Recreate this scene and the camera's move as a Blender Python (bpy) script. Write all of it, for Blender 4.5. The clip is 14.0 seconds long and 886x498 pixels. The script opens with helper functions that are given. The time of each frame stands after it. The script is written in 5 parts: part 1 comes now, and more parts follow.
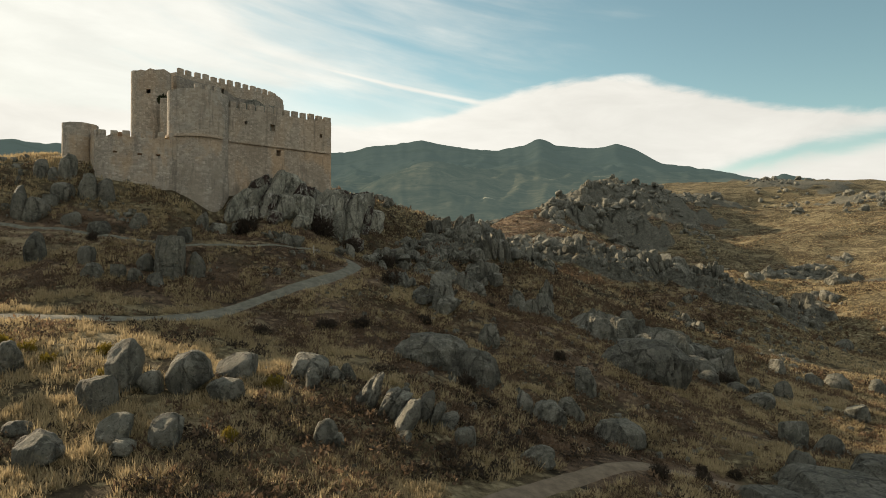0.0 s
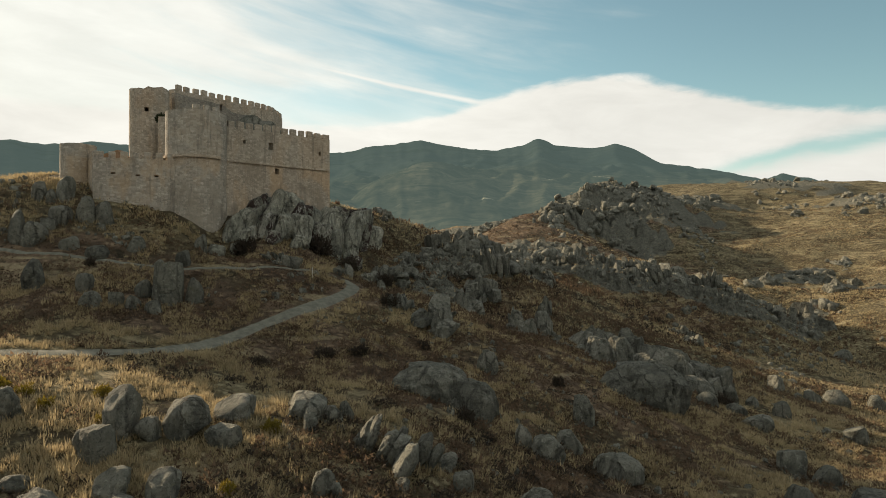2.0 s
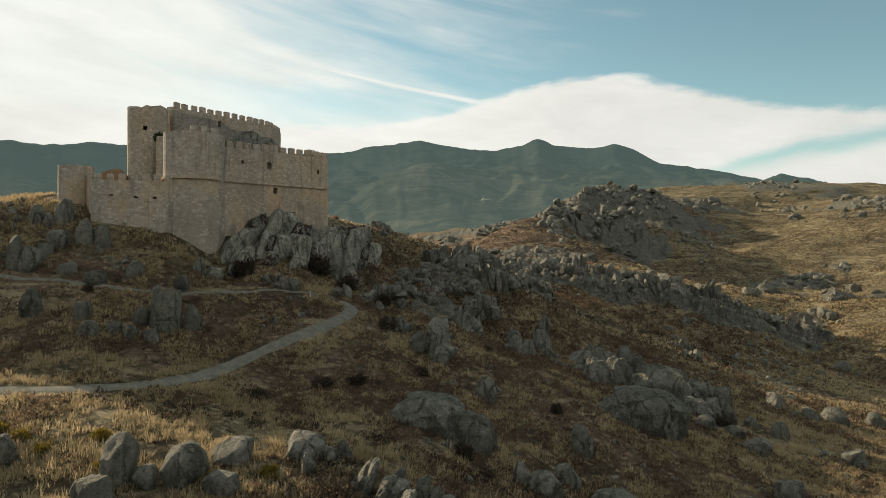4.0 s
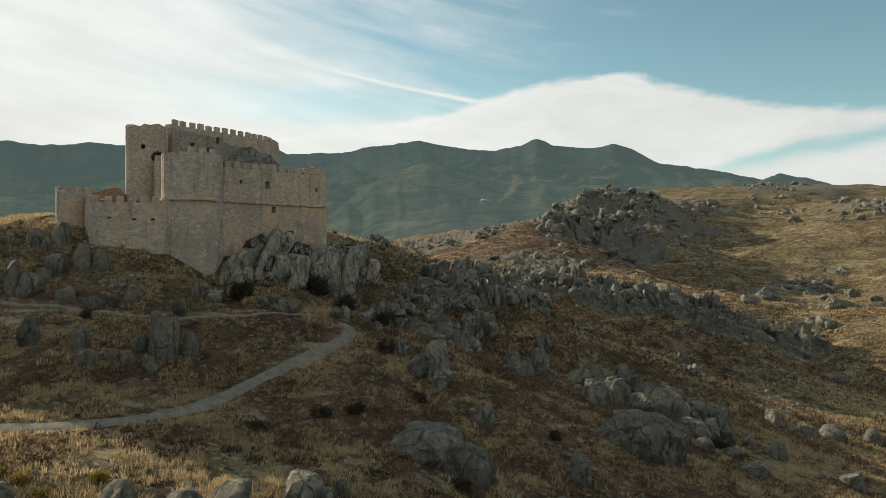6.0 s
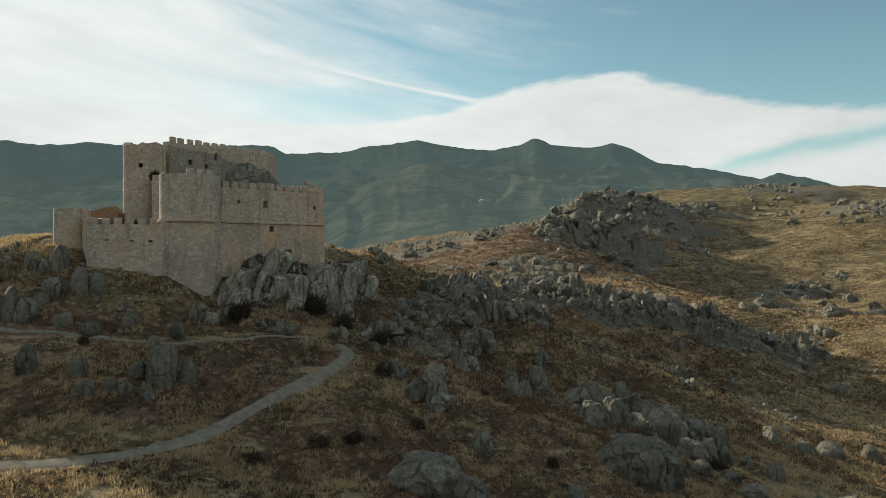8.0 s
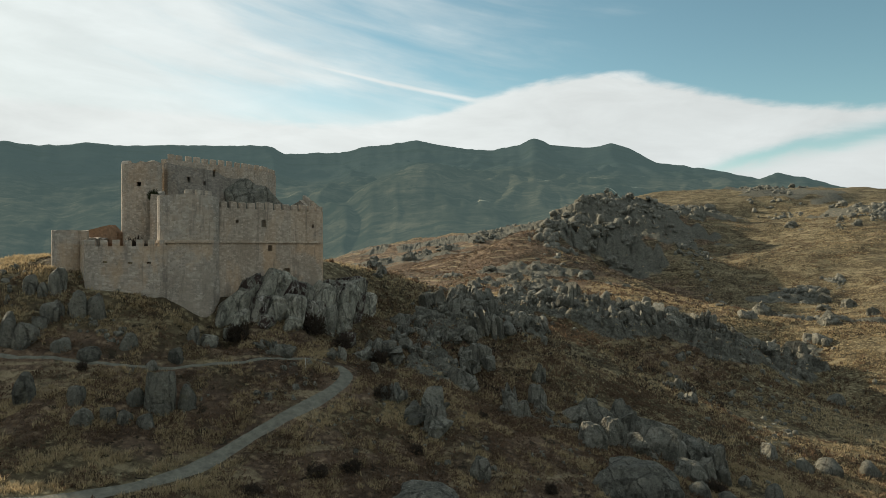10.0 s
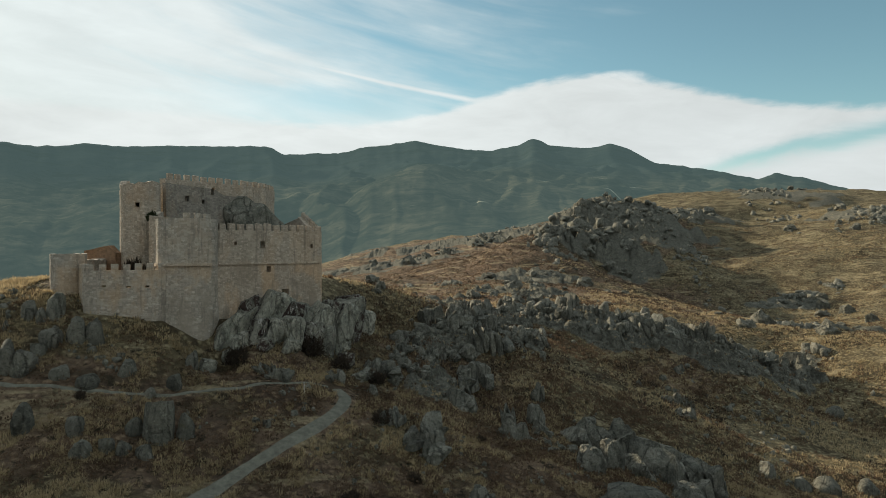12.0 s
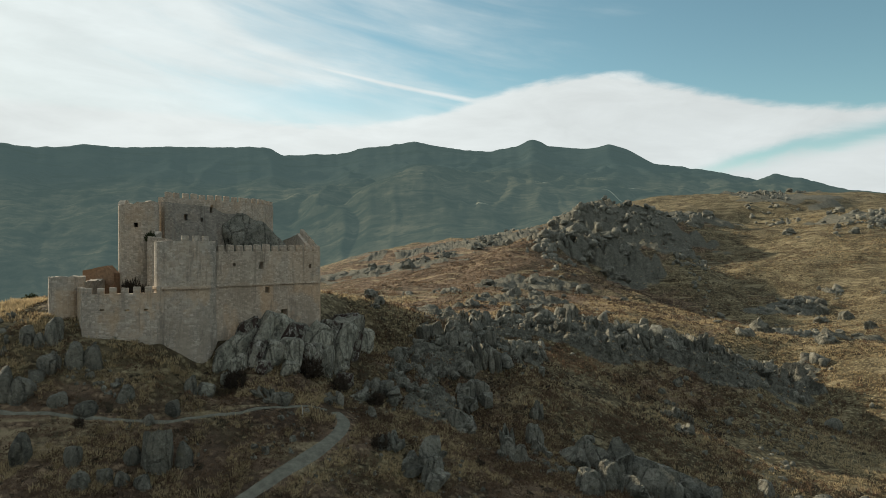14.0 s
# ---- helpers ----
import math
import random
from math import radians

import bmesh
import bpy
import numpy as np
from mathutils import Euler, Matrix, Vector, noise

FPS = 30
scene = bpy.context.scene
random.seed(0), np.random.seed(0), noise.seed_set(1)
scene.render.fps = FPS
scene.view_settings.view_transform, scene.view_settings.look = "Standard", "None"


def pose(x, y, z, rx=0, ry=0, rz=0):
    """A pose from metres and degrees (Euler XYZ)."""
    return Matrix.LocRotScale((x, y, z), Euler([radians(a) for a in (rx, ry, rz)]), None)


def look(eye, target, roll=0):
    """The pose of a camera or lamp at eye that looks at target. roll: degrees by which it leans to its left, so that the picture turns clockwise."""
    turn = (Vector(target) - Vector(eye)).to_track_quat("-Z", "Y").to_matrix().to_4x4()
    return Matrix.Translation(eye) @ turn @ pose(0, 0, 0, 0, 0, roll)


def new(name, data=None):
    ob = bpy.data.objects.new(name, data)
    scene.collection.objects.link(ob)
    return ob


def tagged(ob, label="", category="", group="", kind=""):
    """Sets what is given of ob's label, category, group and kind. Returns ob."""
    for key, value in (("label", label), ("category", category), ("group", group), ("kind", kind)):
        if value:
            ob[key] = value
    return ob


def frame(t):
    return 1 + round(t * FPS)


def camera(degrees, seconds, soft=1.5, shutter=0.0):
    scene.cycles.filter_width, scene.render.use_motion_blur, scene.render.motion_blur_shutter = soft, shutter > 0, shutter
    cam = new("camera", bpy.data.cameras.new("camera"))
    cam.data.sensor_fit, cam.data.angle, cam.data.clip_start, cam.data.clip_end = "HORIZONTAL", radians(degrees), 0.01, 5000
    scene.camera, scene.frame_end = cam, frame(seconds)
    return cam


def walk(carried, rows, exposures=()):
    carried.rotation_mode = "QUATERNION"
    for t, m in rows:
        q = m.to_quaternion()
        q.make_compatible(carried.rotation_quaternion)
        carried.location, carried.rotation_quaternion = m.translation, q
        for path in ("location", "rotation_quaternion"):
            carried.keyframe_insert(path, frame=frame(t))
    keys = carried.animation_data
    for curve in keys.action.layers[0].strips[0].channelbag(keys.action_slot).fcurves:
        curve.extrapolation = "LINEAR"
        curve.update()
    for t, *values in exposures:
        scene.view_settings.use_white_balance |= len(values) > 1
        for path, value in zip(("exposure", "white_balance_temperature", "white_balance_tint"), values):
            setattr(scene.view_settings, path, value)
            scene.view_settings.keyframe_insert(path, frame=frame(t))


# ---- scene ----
cam = camera(69.5, 14.0, soft=0.75)
METRES, EYE, TILT, LEAN, TURN = 20.0, 20.0, 0.5, 0.0, 0.0
ROWS = [
    (0.0, 0.0, 0.0, 0.0, -0.0, 0.0, 0.0),
    (0.5, 0.0009, 0.0006, 0.031, -0.01, -0.01, 0.02),
    (1.0, 0.0017, 0.0012, 0.0674, -0.02, -0.01, 0.04),
    (1.5, 0.0029, 0.0012, 0.0987, -0.04, -0.03, 0.06),
    (2.0, 0.0043, 0.002, 0.136, -0.07, -0.04, 0.08),
    (2.5, 0.006, 0.0019, 0.1679, -0.08, -0.04, 0.09),
    (3.0, 0.0072, 0.0023, 0.2059, -0.1, -0.04, 0.1),
    (5.5, 0.0126, 0.0023, 0.3799, -0.21, -0.09, 0.14),
    (6.0, 0.0137, 0.0029, 0.4175, -0.23, -0.09, 0.17),
    (6.5, 0.0149, 0.0027, 0.4504, -0.26, -0.1, 0.18),
    (7.0, 0.017, 0.0021, 0.4897, -0.29, -0.13, 0.19),
    (7.5, 0.0186, 0.0017, 0.5234, -0.31, -0.15, 0.19),
    (8.0, 0.0206, 0.0029, 0.5621, -0.33, -0.17, 0.21),
    (10.5, 0.0268, 0.0016, 0.7399, -0.43, -0.2, 0.29),
    (11.0, 0.0284, 0.0007, 0.7793, -0.45, -0.13, 0.31),
    (11.5, 0.0298, 0.0006, 0.813, -0.47, -0.13, 0.32),
    (12.0, 0.0303, 0.0004, 0.8531, -0.49, -0.2, 0.33),
    (12.5, 0.0311, 0.0019, 0.8858, -0.51, -0.2, 0.34),
    (13.0, 0.0327, 0.0019, 0.9256, -0.53, -0.16, 0.35),
    (13.5, 0.0331, 0.0019, 0.9586, -0.55, -0.16, 0.35),
    (14.0, 0.0349, 0.0014, 0.9992, -0.56, -0.17, 0.36),
]
walk(cam, [(t, pose(0, 0, EYE, TILT, LEAN, TURN) @ pose(METRES * x, METRES * y, METRES * z, 90 + pitch, roll, yaw)) for t, x, y, z, yaw, pitch, roll in ROWS],
     exposures=[(0.0, 0.2, 7200, 12), (6.5, 0.08, 6700, 10), (14.0, 0.02, 6400, 8)])

# ---- light and sky ----
SUN_AZ, SUN_EL = -48.0, 21.3


def link_math(nt, op, a, b=None, c=None, clamp=False):
    n = nt.nodes.new("ShaderNodeMath")
    n.operation, n.use_clamp = op, clamp
    for i, v in enumerate((a, b, c)):
        if v is None:
            continue
        if isinstance(v, (int, float)):
            n.inputs[i].default_value = v
        else:
            nt.links.new(v, n.inputs[i])
    return n.outputs[0]


def smooth(nt, v, lo, hi):
    n = nt.nodes.new("ShaderNodeMapRange")
    n.interpolation_type = "SMOOTHSTEP"
    nt.links.new(v, n.inputs[0])
    n.inputs[1].default_value, n.inputs[2].default_value = lo, hi
    return n.outputs[0]


def mix_col(nt, fac, a, b, mode="MIX"):
    n = nt.nodes.new("ShaderNodeMix")
    n.data_type, n.blend_type = "RGBA", mode
    for sock, v in ((n.inputs[0], fac), (n.inputs[6], a), (n.inputs[7], b)):
        if isinstance(v, (int, float)):
            sock.default_value = v
        elif isinstance(v, tuple):
            sock.default_value = (*v, 1)
        else:
            nt.links.new(v, sock)
    return n.outputs[2]


def noise_tex(nt, vec, scale, detail=5, rough=0.55, dist=0.0):
    n = nt.nodes.new("ShaderNodeTexNoise")
    n.inputs["Scale"].default_value, n.inputs["Detail"].default_value = scale, detail
    n.inputs["Roughness"].default_value, n.inputs["Distortion"].default_value = rough, dist
    if vec is not None:
        nt.links.new(vec, n.inputs["Vector"])
    return n.outputs[0]


def vec3(nt, x, y, z):
    n = nt.nodes.new("ShaderNodeCombineXYZ")
    for i, v in enumerate((x, y, z)):
        if isinstance(v, (int, float)):
            n.inputs[i].default_value = v
        else:
            nt.links.new(v, n.inputs[i])
    return n.outputs[0]


def build_sky():
    w = bpy.data.worlds.new("sky")
    scene.world = w
    w.use_nodes = True
    nt = w.node_tree
    nt.nodes.clear()
    M = lambda op, a, b=None, c=None, clamp=False: link_math(nt, op, a, b, c, clamp)
    out = nt.nodes.new("ShaderNodeOutputWorld")
    bg = nt.nodes.new("ShaderNodeBackground")
    sky = nt.nodes.new("ShaderNodeTexSky")
    sky.sky_type, sky.sun_disc = "NISHITA", False
    sky.sun_elevation, sky.sun_rotation = radians(SUN_EL), radians(SUN_AZ)
    sky.altitude, sky.air_density, sky.dust_density, sky.ozone_density = 1300, 1.0, 0.6, 2.0
    co = nt.nodes.new("ShaderNodeTexCoord")
    sep = nt.nodes.new("ShaderNodeSeparateXYZ")
    nt.links.new(co.outputs["Generated"], sep.inputs[0])
    dx, dy, dz = sep.outputs
    az = M("MULTIPLY", M("ARCTAN2", dx, dy), 57.3)
    el = M("MULTIPLY", M("ARCSINE", dz), 57.3)
    # low cloud bank with a humped upper edge
    n1 = noise_tex(nt, vec3(nt, M("MULTIPLY", az, 0.07), M("MULTIPLY", el, 0.22), 3.0), 1.6, 7, 0.6, 0.4)
    hump = M("DIVIDE", M("SUBTRACT", az, 13.0), 13.0)
    hump = M("MULTIPLY", M("EXPONENT", M("MULTIPLY", M("MULTIPLY", hump, hump), -1.0)), 4.6)
    slope = M("MULTIPLY", smooth(nt, az, 5.0, -30.0), 1.2)
    top = M("ADD", M("ADD", hump, 10.55), slope)
    top = M("ADD", top, M("MULTIPLY", M("SUBTRACT", n1, 0.5), 1.8))
    n4 = noise_tex(nt, vec3(nt, M("MULTIPLY", az, 0.3), M("MULTIPLY", el, 0.9), 5.0), 1.0, 4, 0.55, 0.6)
    top = M("ADD", top, M("MULTIPLY", M("SUBTRACT", n4, 0.5), 0.8))
    bank = smooth(nt, M("SUBTRACT", top, el), -0.25, 0.6)
    slit = M("SUBTRACT", el, M("ADD", 7.4, M("MULTIPLY", M("SUBTRACT", az, 27.0), 0.17)))
    slit = M("ADD", slit, M("MULTIPLY", M("SUBTRACT", n1, 0.5), 2.2))
    slit = M("EXPONENT", M("MULTIPLY", M("MULTIPLY", slit, slit), -2.4))
    slit = M("MULTIPLY", slit, smooth(nt, az, 19.0, 27.0))
    bank = M("MULTIPLY", bank, M("SUBTRACT", 1.0, M("MULTIPLY", slit, 0.85)))
    # long thin veils, thicker towards the sun
    u = M("ADD", M("MULTIPLY", az, 0.035), M("MULTIPLY", el, 0.02))
    v = M("ADD", M("MULTIPLY", el, 0.23), M("MULTIPLY", az, 0.045))
    n2 = noise_tex(nt, vec3(nt, u, v, 1.0), 1.3, 7, 0.5, 0.5)
    n3 = noise_tex(nt, vec3(nt, M("MULTIPLY", u, 3.0), M("MULTIPLY", v, 2.2), 7.0), 2.0, 6, 0.6, 0.3)
    lean = M("SUBTRACT", M("MULTIPLY", az, -0.017), 0.03)
    # unseen cloud behind and overhead, added to lift the fill light
    away = M("MAXIMUM", smooth(nt, M("ABSOLUTE", az), 42.0, 75.0), smooth(nt, el, 28.0, 50.0))
    lean = M("ADD", M("MULTIPLY", lean, M("SUBTRACT", 1.0, away)), M("MULTIPLY", away, 0.18))
    veil = M("ADD", M("ADD", n2, M("MULTIPLY", M("SUBTRACT", n3, 0.5), 0.25)), lean)
    veil = smooth(nt, veil, 0.28, 0.9)
    # vapour trail, spreading into a band of cloud
    tr = M("SUBTRACT", el, M("SUBTRACT", 14.0, M("MULTIPLY", az, 0.19)))
    tr = M("ADD", tr, M("MULTIPLY", M("SUBTRACT", n3, 0.5), 0.4))
    sharp = M("EXPONENT", M("MULTIPLY", M("MULTIPLY", tr, tr), -14.0))
    sharp = M("MULTIPLY", sharp, M("MULTIPLY", smooth(nt, az, -16.0, -9.0), smooth(nt, az, 5.5, 2.5)))
    wide = M("ADD", tr, M("MULTIPLY", M("SUBTRACT", n2, 0.5), 3.0))
    wide = M("EXPONENT", M("MULTIPLY", M("MULTIPLY", wide, wide), -0.25))
    wide = M("MULTIPLY", wide, smooth(nt, az, 2.0, -24.0))
    # thin blue gap between the trail and the bank
    ga = M("DIVIDE", M("ADD", az, 7.5), 9.5)
    ge = M("DIVIDE", M("SUBTRACT", el, M("SUBTRACT", 13.0, M("MULTIPLY", az, 0.03))), 1.5)
    ge = M("ADD", ge, M("MULTIPLY", M("SUBTRACT", n3, 0.5), 1.6))
    gap = M("EXPONENT", M("MULTIPLY", M("ADD", M("MULTIPLY", ga, ga), M("MULTIPLY", ge, ge)), -1.0))
    veil = M("MULTIPLY", veil, M("SUBTRACT", 1.0, M("MULTIPLY", gap, 0.6)))
    veil = M("MAXIMUM", veil, M("MULTIPLY", sharp, 1.0))
    veil = M("MAXIMUM", veil, M("MULTIPLY", wide, 0.85))
    cloud = M("SUBTRACT", 1.0, M("MULTIPLY", M("SUBTRACT", 1.0, bank), M("SUBTRACT", 1.0, M("MULTIPLY", veil, 0.9))))
    # glow of the veiled sun
    sd = (math.sin(radians(SUN_AZ)) * math.cos(radians(SUN_EL)), math.cos(radians(SUN_AZ)) * math.cos(radians(SUN_EL)), math.sin(radians(SUN_EL)))
    dot = M("ADD", M("ADD", M("MULTIPLY", dx, sd[0]), M("MULTIPLY", dy, sd[1])), M("MULTIPLY", dz, sd[2]))
    glow = smooth(nt, dot, 0.35, 1.0)
    blue = mix_col(nt, 1.0, sky.outputs[0], (SKY_K * 1.7, SKY_K * 1.82, SKY_K * 1.34), "MULTIPLY")
    white = mix_col(nt, glow, (0.73, 0.765, 0.76), (0.83, 0.865, 0.85))
    shade = M("ADD", 0.95, M("ADD", M("MULTIPLY", M("SUBTRACT", n2, 0.5), 0.25), M("MULTIPLY", M("SUBTRACT", n1, 0.5), 0.35)))
    white = mix_col(nt, 1.0, white, vec3(nt, shade, shade, shade), "MULTIPLY")
    col = mix_col(nt, cloud, blue, white)
    nt.links.new(col, bg.inputs[0])
    bg.inputs[1].default_value = 1.0
    nt.links.new(bg.outputs[0], out.inputs[0])


SKY_K = 0.085
build_sky()
sun = new("sun", bpy.data.lights.new("sun", "SUN"))
sun.data.energy, sun.data.angle, sun.data.color = 6.6, radians(0.6), (1.0, 0.84, 0.62)
_s = Vector((math.sin(radians(SUN_AZ)) * math.cos(radians(SUN_EL)), math.cos(radians(SUN_AZ)) * math.cos(radians(SUN_EL)), math.sin(radians(SUN_EL))))
sun.matrix_world = look(_s * 300, (0, 0, 0))


# ---- materials ----
def material(name, rough=0.9, spec=0.2):
    m = bpy.data.materials.new(name)
    m.use_nodes = True
    nt = m.node_tree
    b = nt.nodes["Principled BSDF"]
    b.inputs["Roughness"].default_value = rough
    b.inputs["Specular IOR Level"].default_value = spec
    return m, nt, b


def coords(nt, kind="Object"):
    return nt.nodes.new("ShaderNodeTexCoord").outputs[kind]


def position(nt):
    return nt.nodes.new("ShaderNodeNewGeometry").outputs["Position"]


def ramp(nt, v, stops):
    n = nt.nodes.new("ShaderNodeValToRGB")
    cr = n.color_ramp
    while len(cr.elements) < len(stops):
        cr.elements.new(0.5)
    for e, (p, c) in zip(cr.elements, stops):
        e.position, e.color = p, (*c, 1)
    nt.links.new(v, n.inputs[0])
    return n.outputs[0]


def bump(nt, b, h, strength, dist):
    n = nt.nodes.new("ShaderNodeBump")
    n.inputs["Strength"].default_value, n.inputs["Distance"].default_value = strength, dist
    nt.links.new(h, n.inputs["Height"])
    nt.links.new(n.outputs[0], b.inputs["Normal"])


def scaled(nt, vec, s):
    n = nt.nodes.new("ShaderNodeMapping")
    n.inputs["Scale"].default_value = s
    nt.links.new(vec, n.inputs["Vector"])
    return n.outputs[0]


def granite_colour(nt, o, tone):
    a = noise_tex(nt, o, 0.45, 6, 0.65)
    f = noise_tex(nt, o, 8.0, 6, 0.75)
    streak = noise_tex(nt, scaled(nt, o, (1, 1, 0.22)), 1.6, 6, 0.68, 0.5)
    g = noise_tex(nt, o, 22.0, 3, 0.6)
    col = ramp(nt, a, [(0.32, tuple(tone * c for c in (0.078, 0.078, 0.063))), (0.5, tuple(tone * c for c in (0.119, 0.117, 0.095))), (0.68, tuple(tone * c for c in (0.169, 0.162, 0.132)))])
    blot = noise_tex(nt, o, 2.6, 6, 0.72, 0.7)
    col = mix_col(nt, link_math(nt, "MULTIPLY", smooth(nt, streak, 0.5, 0.62), 0.55), col, (0.052, 0.054, 0.045))
    col = mix_col(nt, link_math(nt, "MULTIPLY", smooth(nt, blot, 0.54, 0.62), 0.6), col, (0.04, 0.04, 0.033))
    col = mix_col(nt, link_math(nt, "MULTIPLY", smooth(nt, blot, 0.44, 0.36), 0.7), col, tuple(min(1, tone * c) for c in (0.2, 0.2, 0.165)))
    col = mix_col(nt, link_math(nt, "MULTIPLY", smooth(nt, f, 0.54, 0.62), 0.5), col, (0.032, 0.032, 0.027))
    col = mix_col(nt, smooth(nt, g, 0.66, 0.74), col, (0.22, 0.212, 0.175))
    lich = noise_tex(nt, o, 1.5, 5, 0.7, 0.8)
    return mix_col(nt, link_math(nt, "MULTIPLY", smooth(nt, lich, 0.6, 0.7), 0.35), col, (0.2, 0.185, 0.1))


def ground_material():
    m, nt, b = material("dry_grassland", 0.97, 0.1)
    p = position(nt)
    big = noise_tex(nt, p, 0.012, 5, 0.6)
    mid = noise_tex(nt, p, 0.11, 6, 0.62, 0.6)
    fine = noise_tex(nt, p, 1.1, 6, 0.7)
    tiny = noise_tex(nt, p, 7.0, 3, 0.7)
    # tussocks: pale crowns with dark gaps between them
    tus = nt.nodes.new("ShaderNodeTexVoronoi")
    tus.inputs["Scale"].default_value = 1.15
    warp = nt.nodes.new("ShaderNodeVectorMath")
    warp.operation = "ADD"
    nt.links.new(p, warp.inputs[0])
    nt.links.new(vec3(nt, fine, tiny, fine), warp.inputs[1])
    nt.links.new(warp.outputs[0], tus.inputs["Vector"])
    crown = smooth(nt, tus.outputs["Distance"], 0.62, 0.12)
    mixv = link_math(nt, "ADD", link_math(nt, "MULTIPLY", mid, 0.52), link_math(nt, "MULTIPLY", fine, 0.36))
    mixv = link_math(nt, "ADD", mixv, link_math(nt, "MULTIPLY", crown, 0.2))
    col = ramp(nt, mixv, [(0.36, (0.055, 0.043, 0.028)), (0.47, (0.13, 0.106, 0.062)), (0.56, (0.23, 0.194, 0.115)), (0.68, (0.37, 0.318, 0.195))])
    heath = ramp(nt, mixv, [(0.38, (0.063, 0.045, 0.033)), (0.52, (0.168, 0.119, 0.08)), (0.66, (0.285, 0.21, 0.138))])
    hm = nt.nodes.new("ShaderNodeAttribute")
    hm.attribute_name = "heath"
    hv = link_math(nt, "ADD", hm.outputs["Fac"], link_math(nt, "MULTIPLY", link_math(nt, "SUBTRACT", mid, 0.5), 1.4))
    hv = link_math(nt, "ADD", hv, link_math(nt, "MULTIPLY", link_math(nt, "SUBTRACT", big, 0.5), 0.8))
    col = mix_col(nt, smooth(nt, hv, 0.3, 0.6), col, heath)
    col = mix_col(nt, link_math(nt, "MULTIPLY", smooth(nt, tiny, 0.62, 0.75), 0.6), col, (0.34, 0.25, 0.135))
    speck = noise_tex(nt, p, 0.55, 4, 0.7, 0.3)
    col = mix_col(nt, smooth(nt, speck, 0.56, 0.63), col, (0.04, 0.033, 0.022))
    # terraces along the slope, their sunlit and shaded streaks painted pale and dark
    lit_ledge = noise_tex(nt, scaled(nt, p, (0.028, 0.13, 0.4)), 1.0, 6, 0.65, 0.7)
    col = mix_col(nt, link_math(nt, "MULTIPLY", smooth(nt, lit_ledge, 0.54, 0.64), 0.55), col, (0.4, 0.335, 0.205))
    col = mix_col(nt, link_math(nt, "MULTIPLY", smooth(nt, lit_ledge, 0.44, 0.36), 0.5), col, (0.07, 0.056, 0.036))
    # bare granite where the crags come through
    at = nt.nodes.new("ShaderNodeAttribute")
    at.attribute_name = "rock"
    mask = smooth(nt, link_math(nt, "ADD", at.outputs["Fac"], link_math(nt, "MULTIPLY", link_math(nt, "SUBTRACT", fine, 0.5), 0.7)), 0.42, 0.56)
    stone = granite_colour(nt, p, 1.2)
    col = mix_col(nt, mask, col, stone)
    nt.links.new(col, b.inputs["Base Color"])
    h = link_math(nt, "ADD", fine, link_math(nt, "MULTIPLY", tiny, 0.4))
    bump(nt, b, link_math(nt, "ADD", h, link_math(nt, "MULTIPLY", crown, 0.7)), 1.0, 0.5)
    return m


def granite_material(name="granite", tone=1.0, stains=False):
    m, nt, b = material(name, 0.9, 0.25)
    o = position(nt)
    rnd = nt.nodes.new("ShaderNodeObjectInfo").outputs["Random"]
    a = noise_tex(nt, o, 0.45, 6, 0.65)
    f = noise_tex(nt, o, 3.2, 8, 0.72)
    col = granite_colour(nt, o, tone)
    if stains:
        crust = noise_tex(nt, o, 0.55, 6, 0.72, 1.2)
        col = mix_col(nt, smooth(nt, crust, 0.475, 0.515), col, (0.052, 0.035, 0.029))
        white = noise_tex(nt, scaled(nt, o, (1, 1, 0.7)), 1.4, 6, 0.75, 1.0)
        col = mix_col(nt, smooth(nt, white, 0.57, 0.61), col, (0.42, 0.40, 0.36))
    isl = nt.nodes.new("ShaderNodeNewGeometry").outputs["Random Per Island"]
    var = link_math(nt, "ADD", 0.72, link_math(nt, "ADD", link_math(nt, "MULTIPLY", rnd, 0.3), link_math(nt, "MULTIPLY", isl, 0.32)))
    col = mix_col(nt, 1.0, col, vec3(nt, var, var, var), "MULTIPLY")
    vo = nt.nodes.new("ShaderNodeTexVoronoi")
    vo.feature = "DISTANCE_TO_EDGE"
    vo.inputs["Scale"].default_value = 0.42
    warp = nt.nodes.new("ShaderNodeVectorMath")
    warp.operation = "ADD"
    nt.links.new(scaled(nt, o, (1, 1, 0.3)), warp.inputs[0])
    nt.links.new(vec3(nt, a, f, a), warp.inputs[1])
    nt.links.new(warp.outputs[0], vo.inputs["Vector"])
    crack = smooth(nt, vo.outputs["Distance"], 0.0, 0.045)
    h = link_math(nt, "ADD", link_math(nt, "MULTIPLY", f, 0.6), link_math(nt, "MULTIPLY", crack, 0.6))
    # dark lines along the cracks, in patches
    col = mix_col(nt, link_math(nt, "MULTIPLY", link_math(nt, "MULTIPLY", smooth(nt, vo.outputs["Distance"], 0.03, 0.008), smooth(nt, a, 0.42, 0.56)), 0.5), col, (0.016, 0.015, 0.012))
    nt.links.new(col, b.inputs["Base Color"])
    h = link_math(nt, "ADD", h, link_math(nt, "MULTIPLY", noise_tex(nt, scaled(nt, o, (1, 1, 0.35)), 1.1, 8, 0.75, 0.8), 1.2))
    bump(nt, b, h, 1.0, 0.45)
    return m


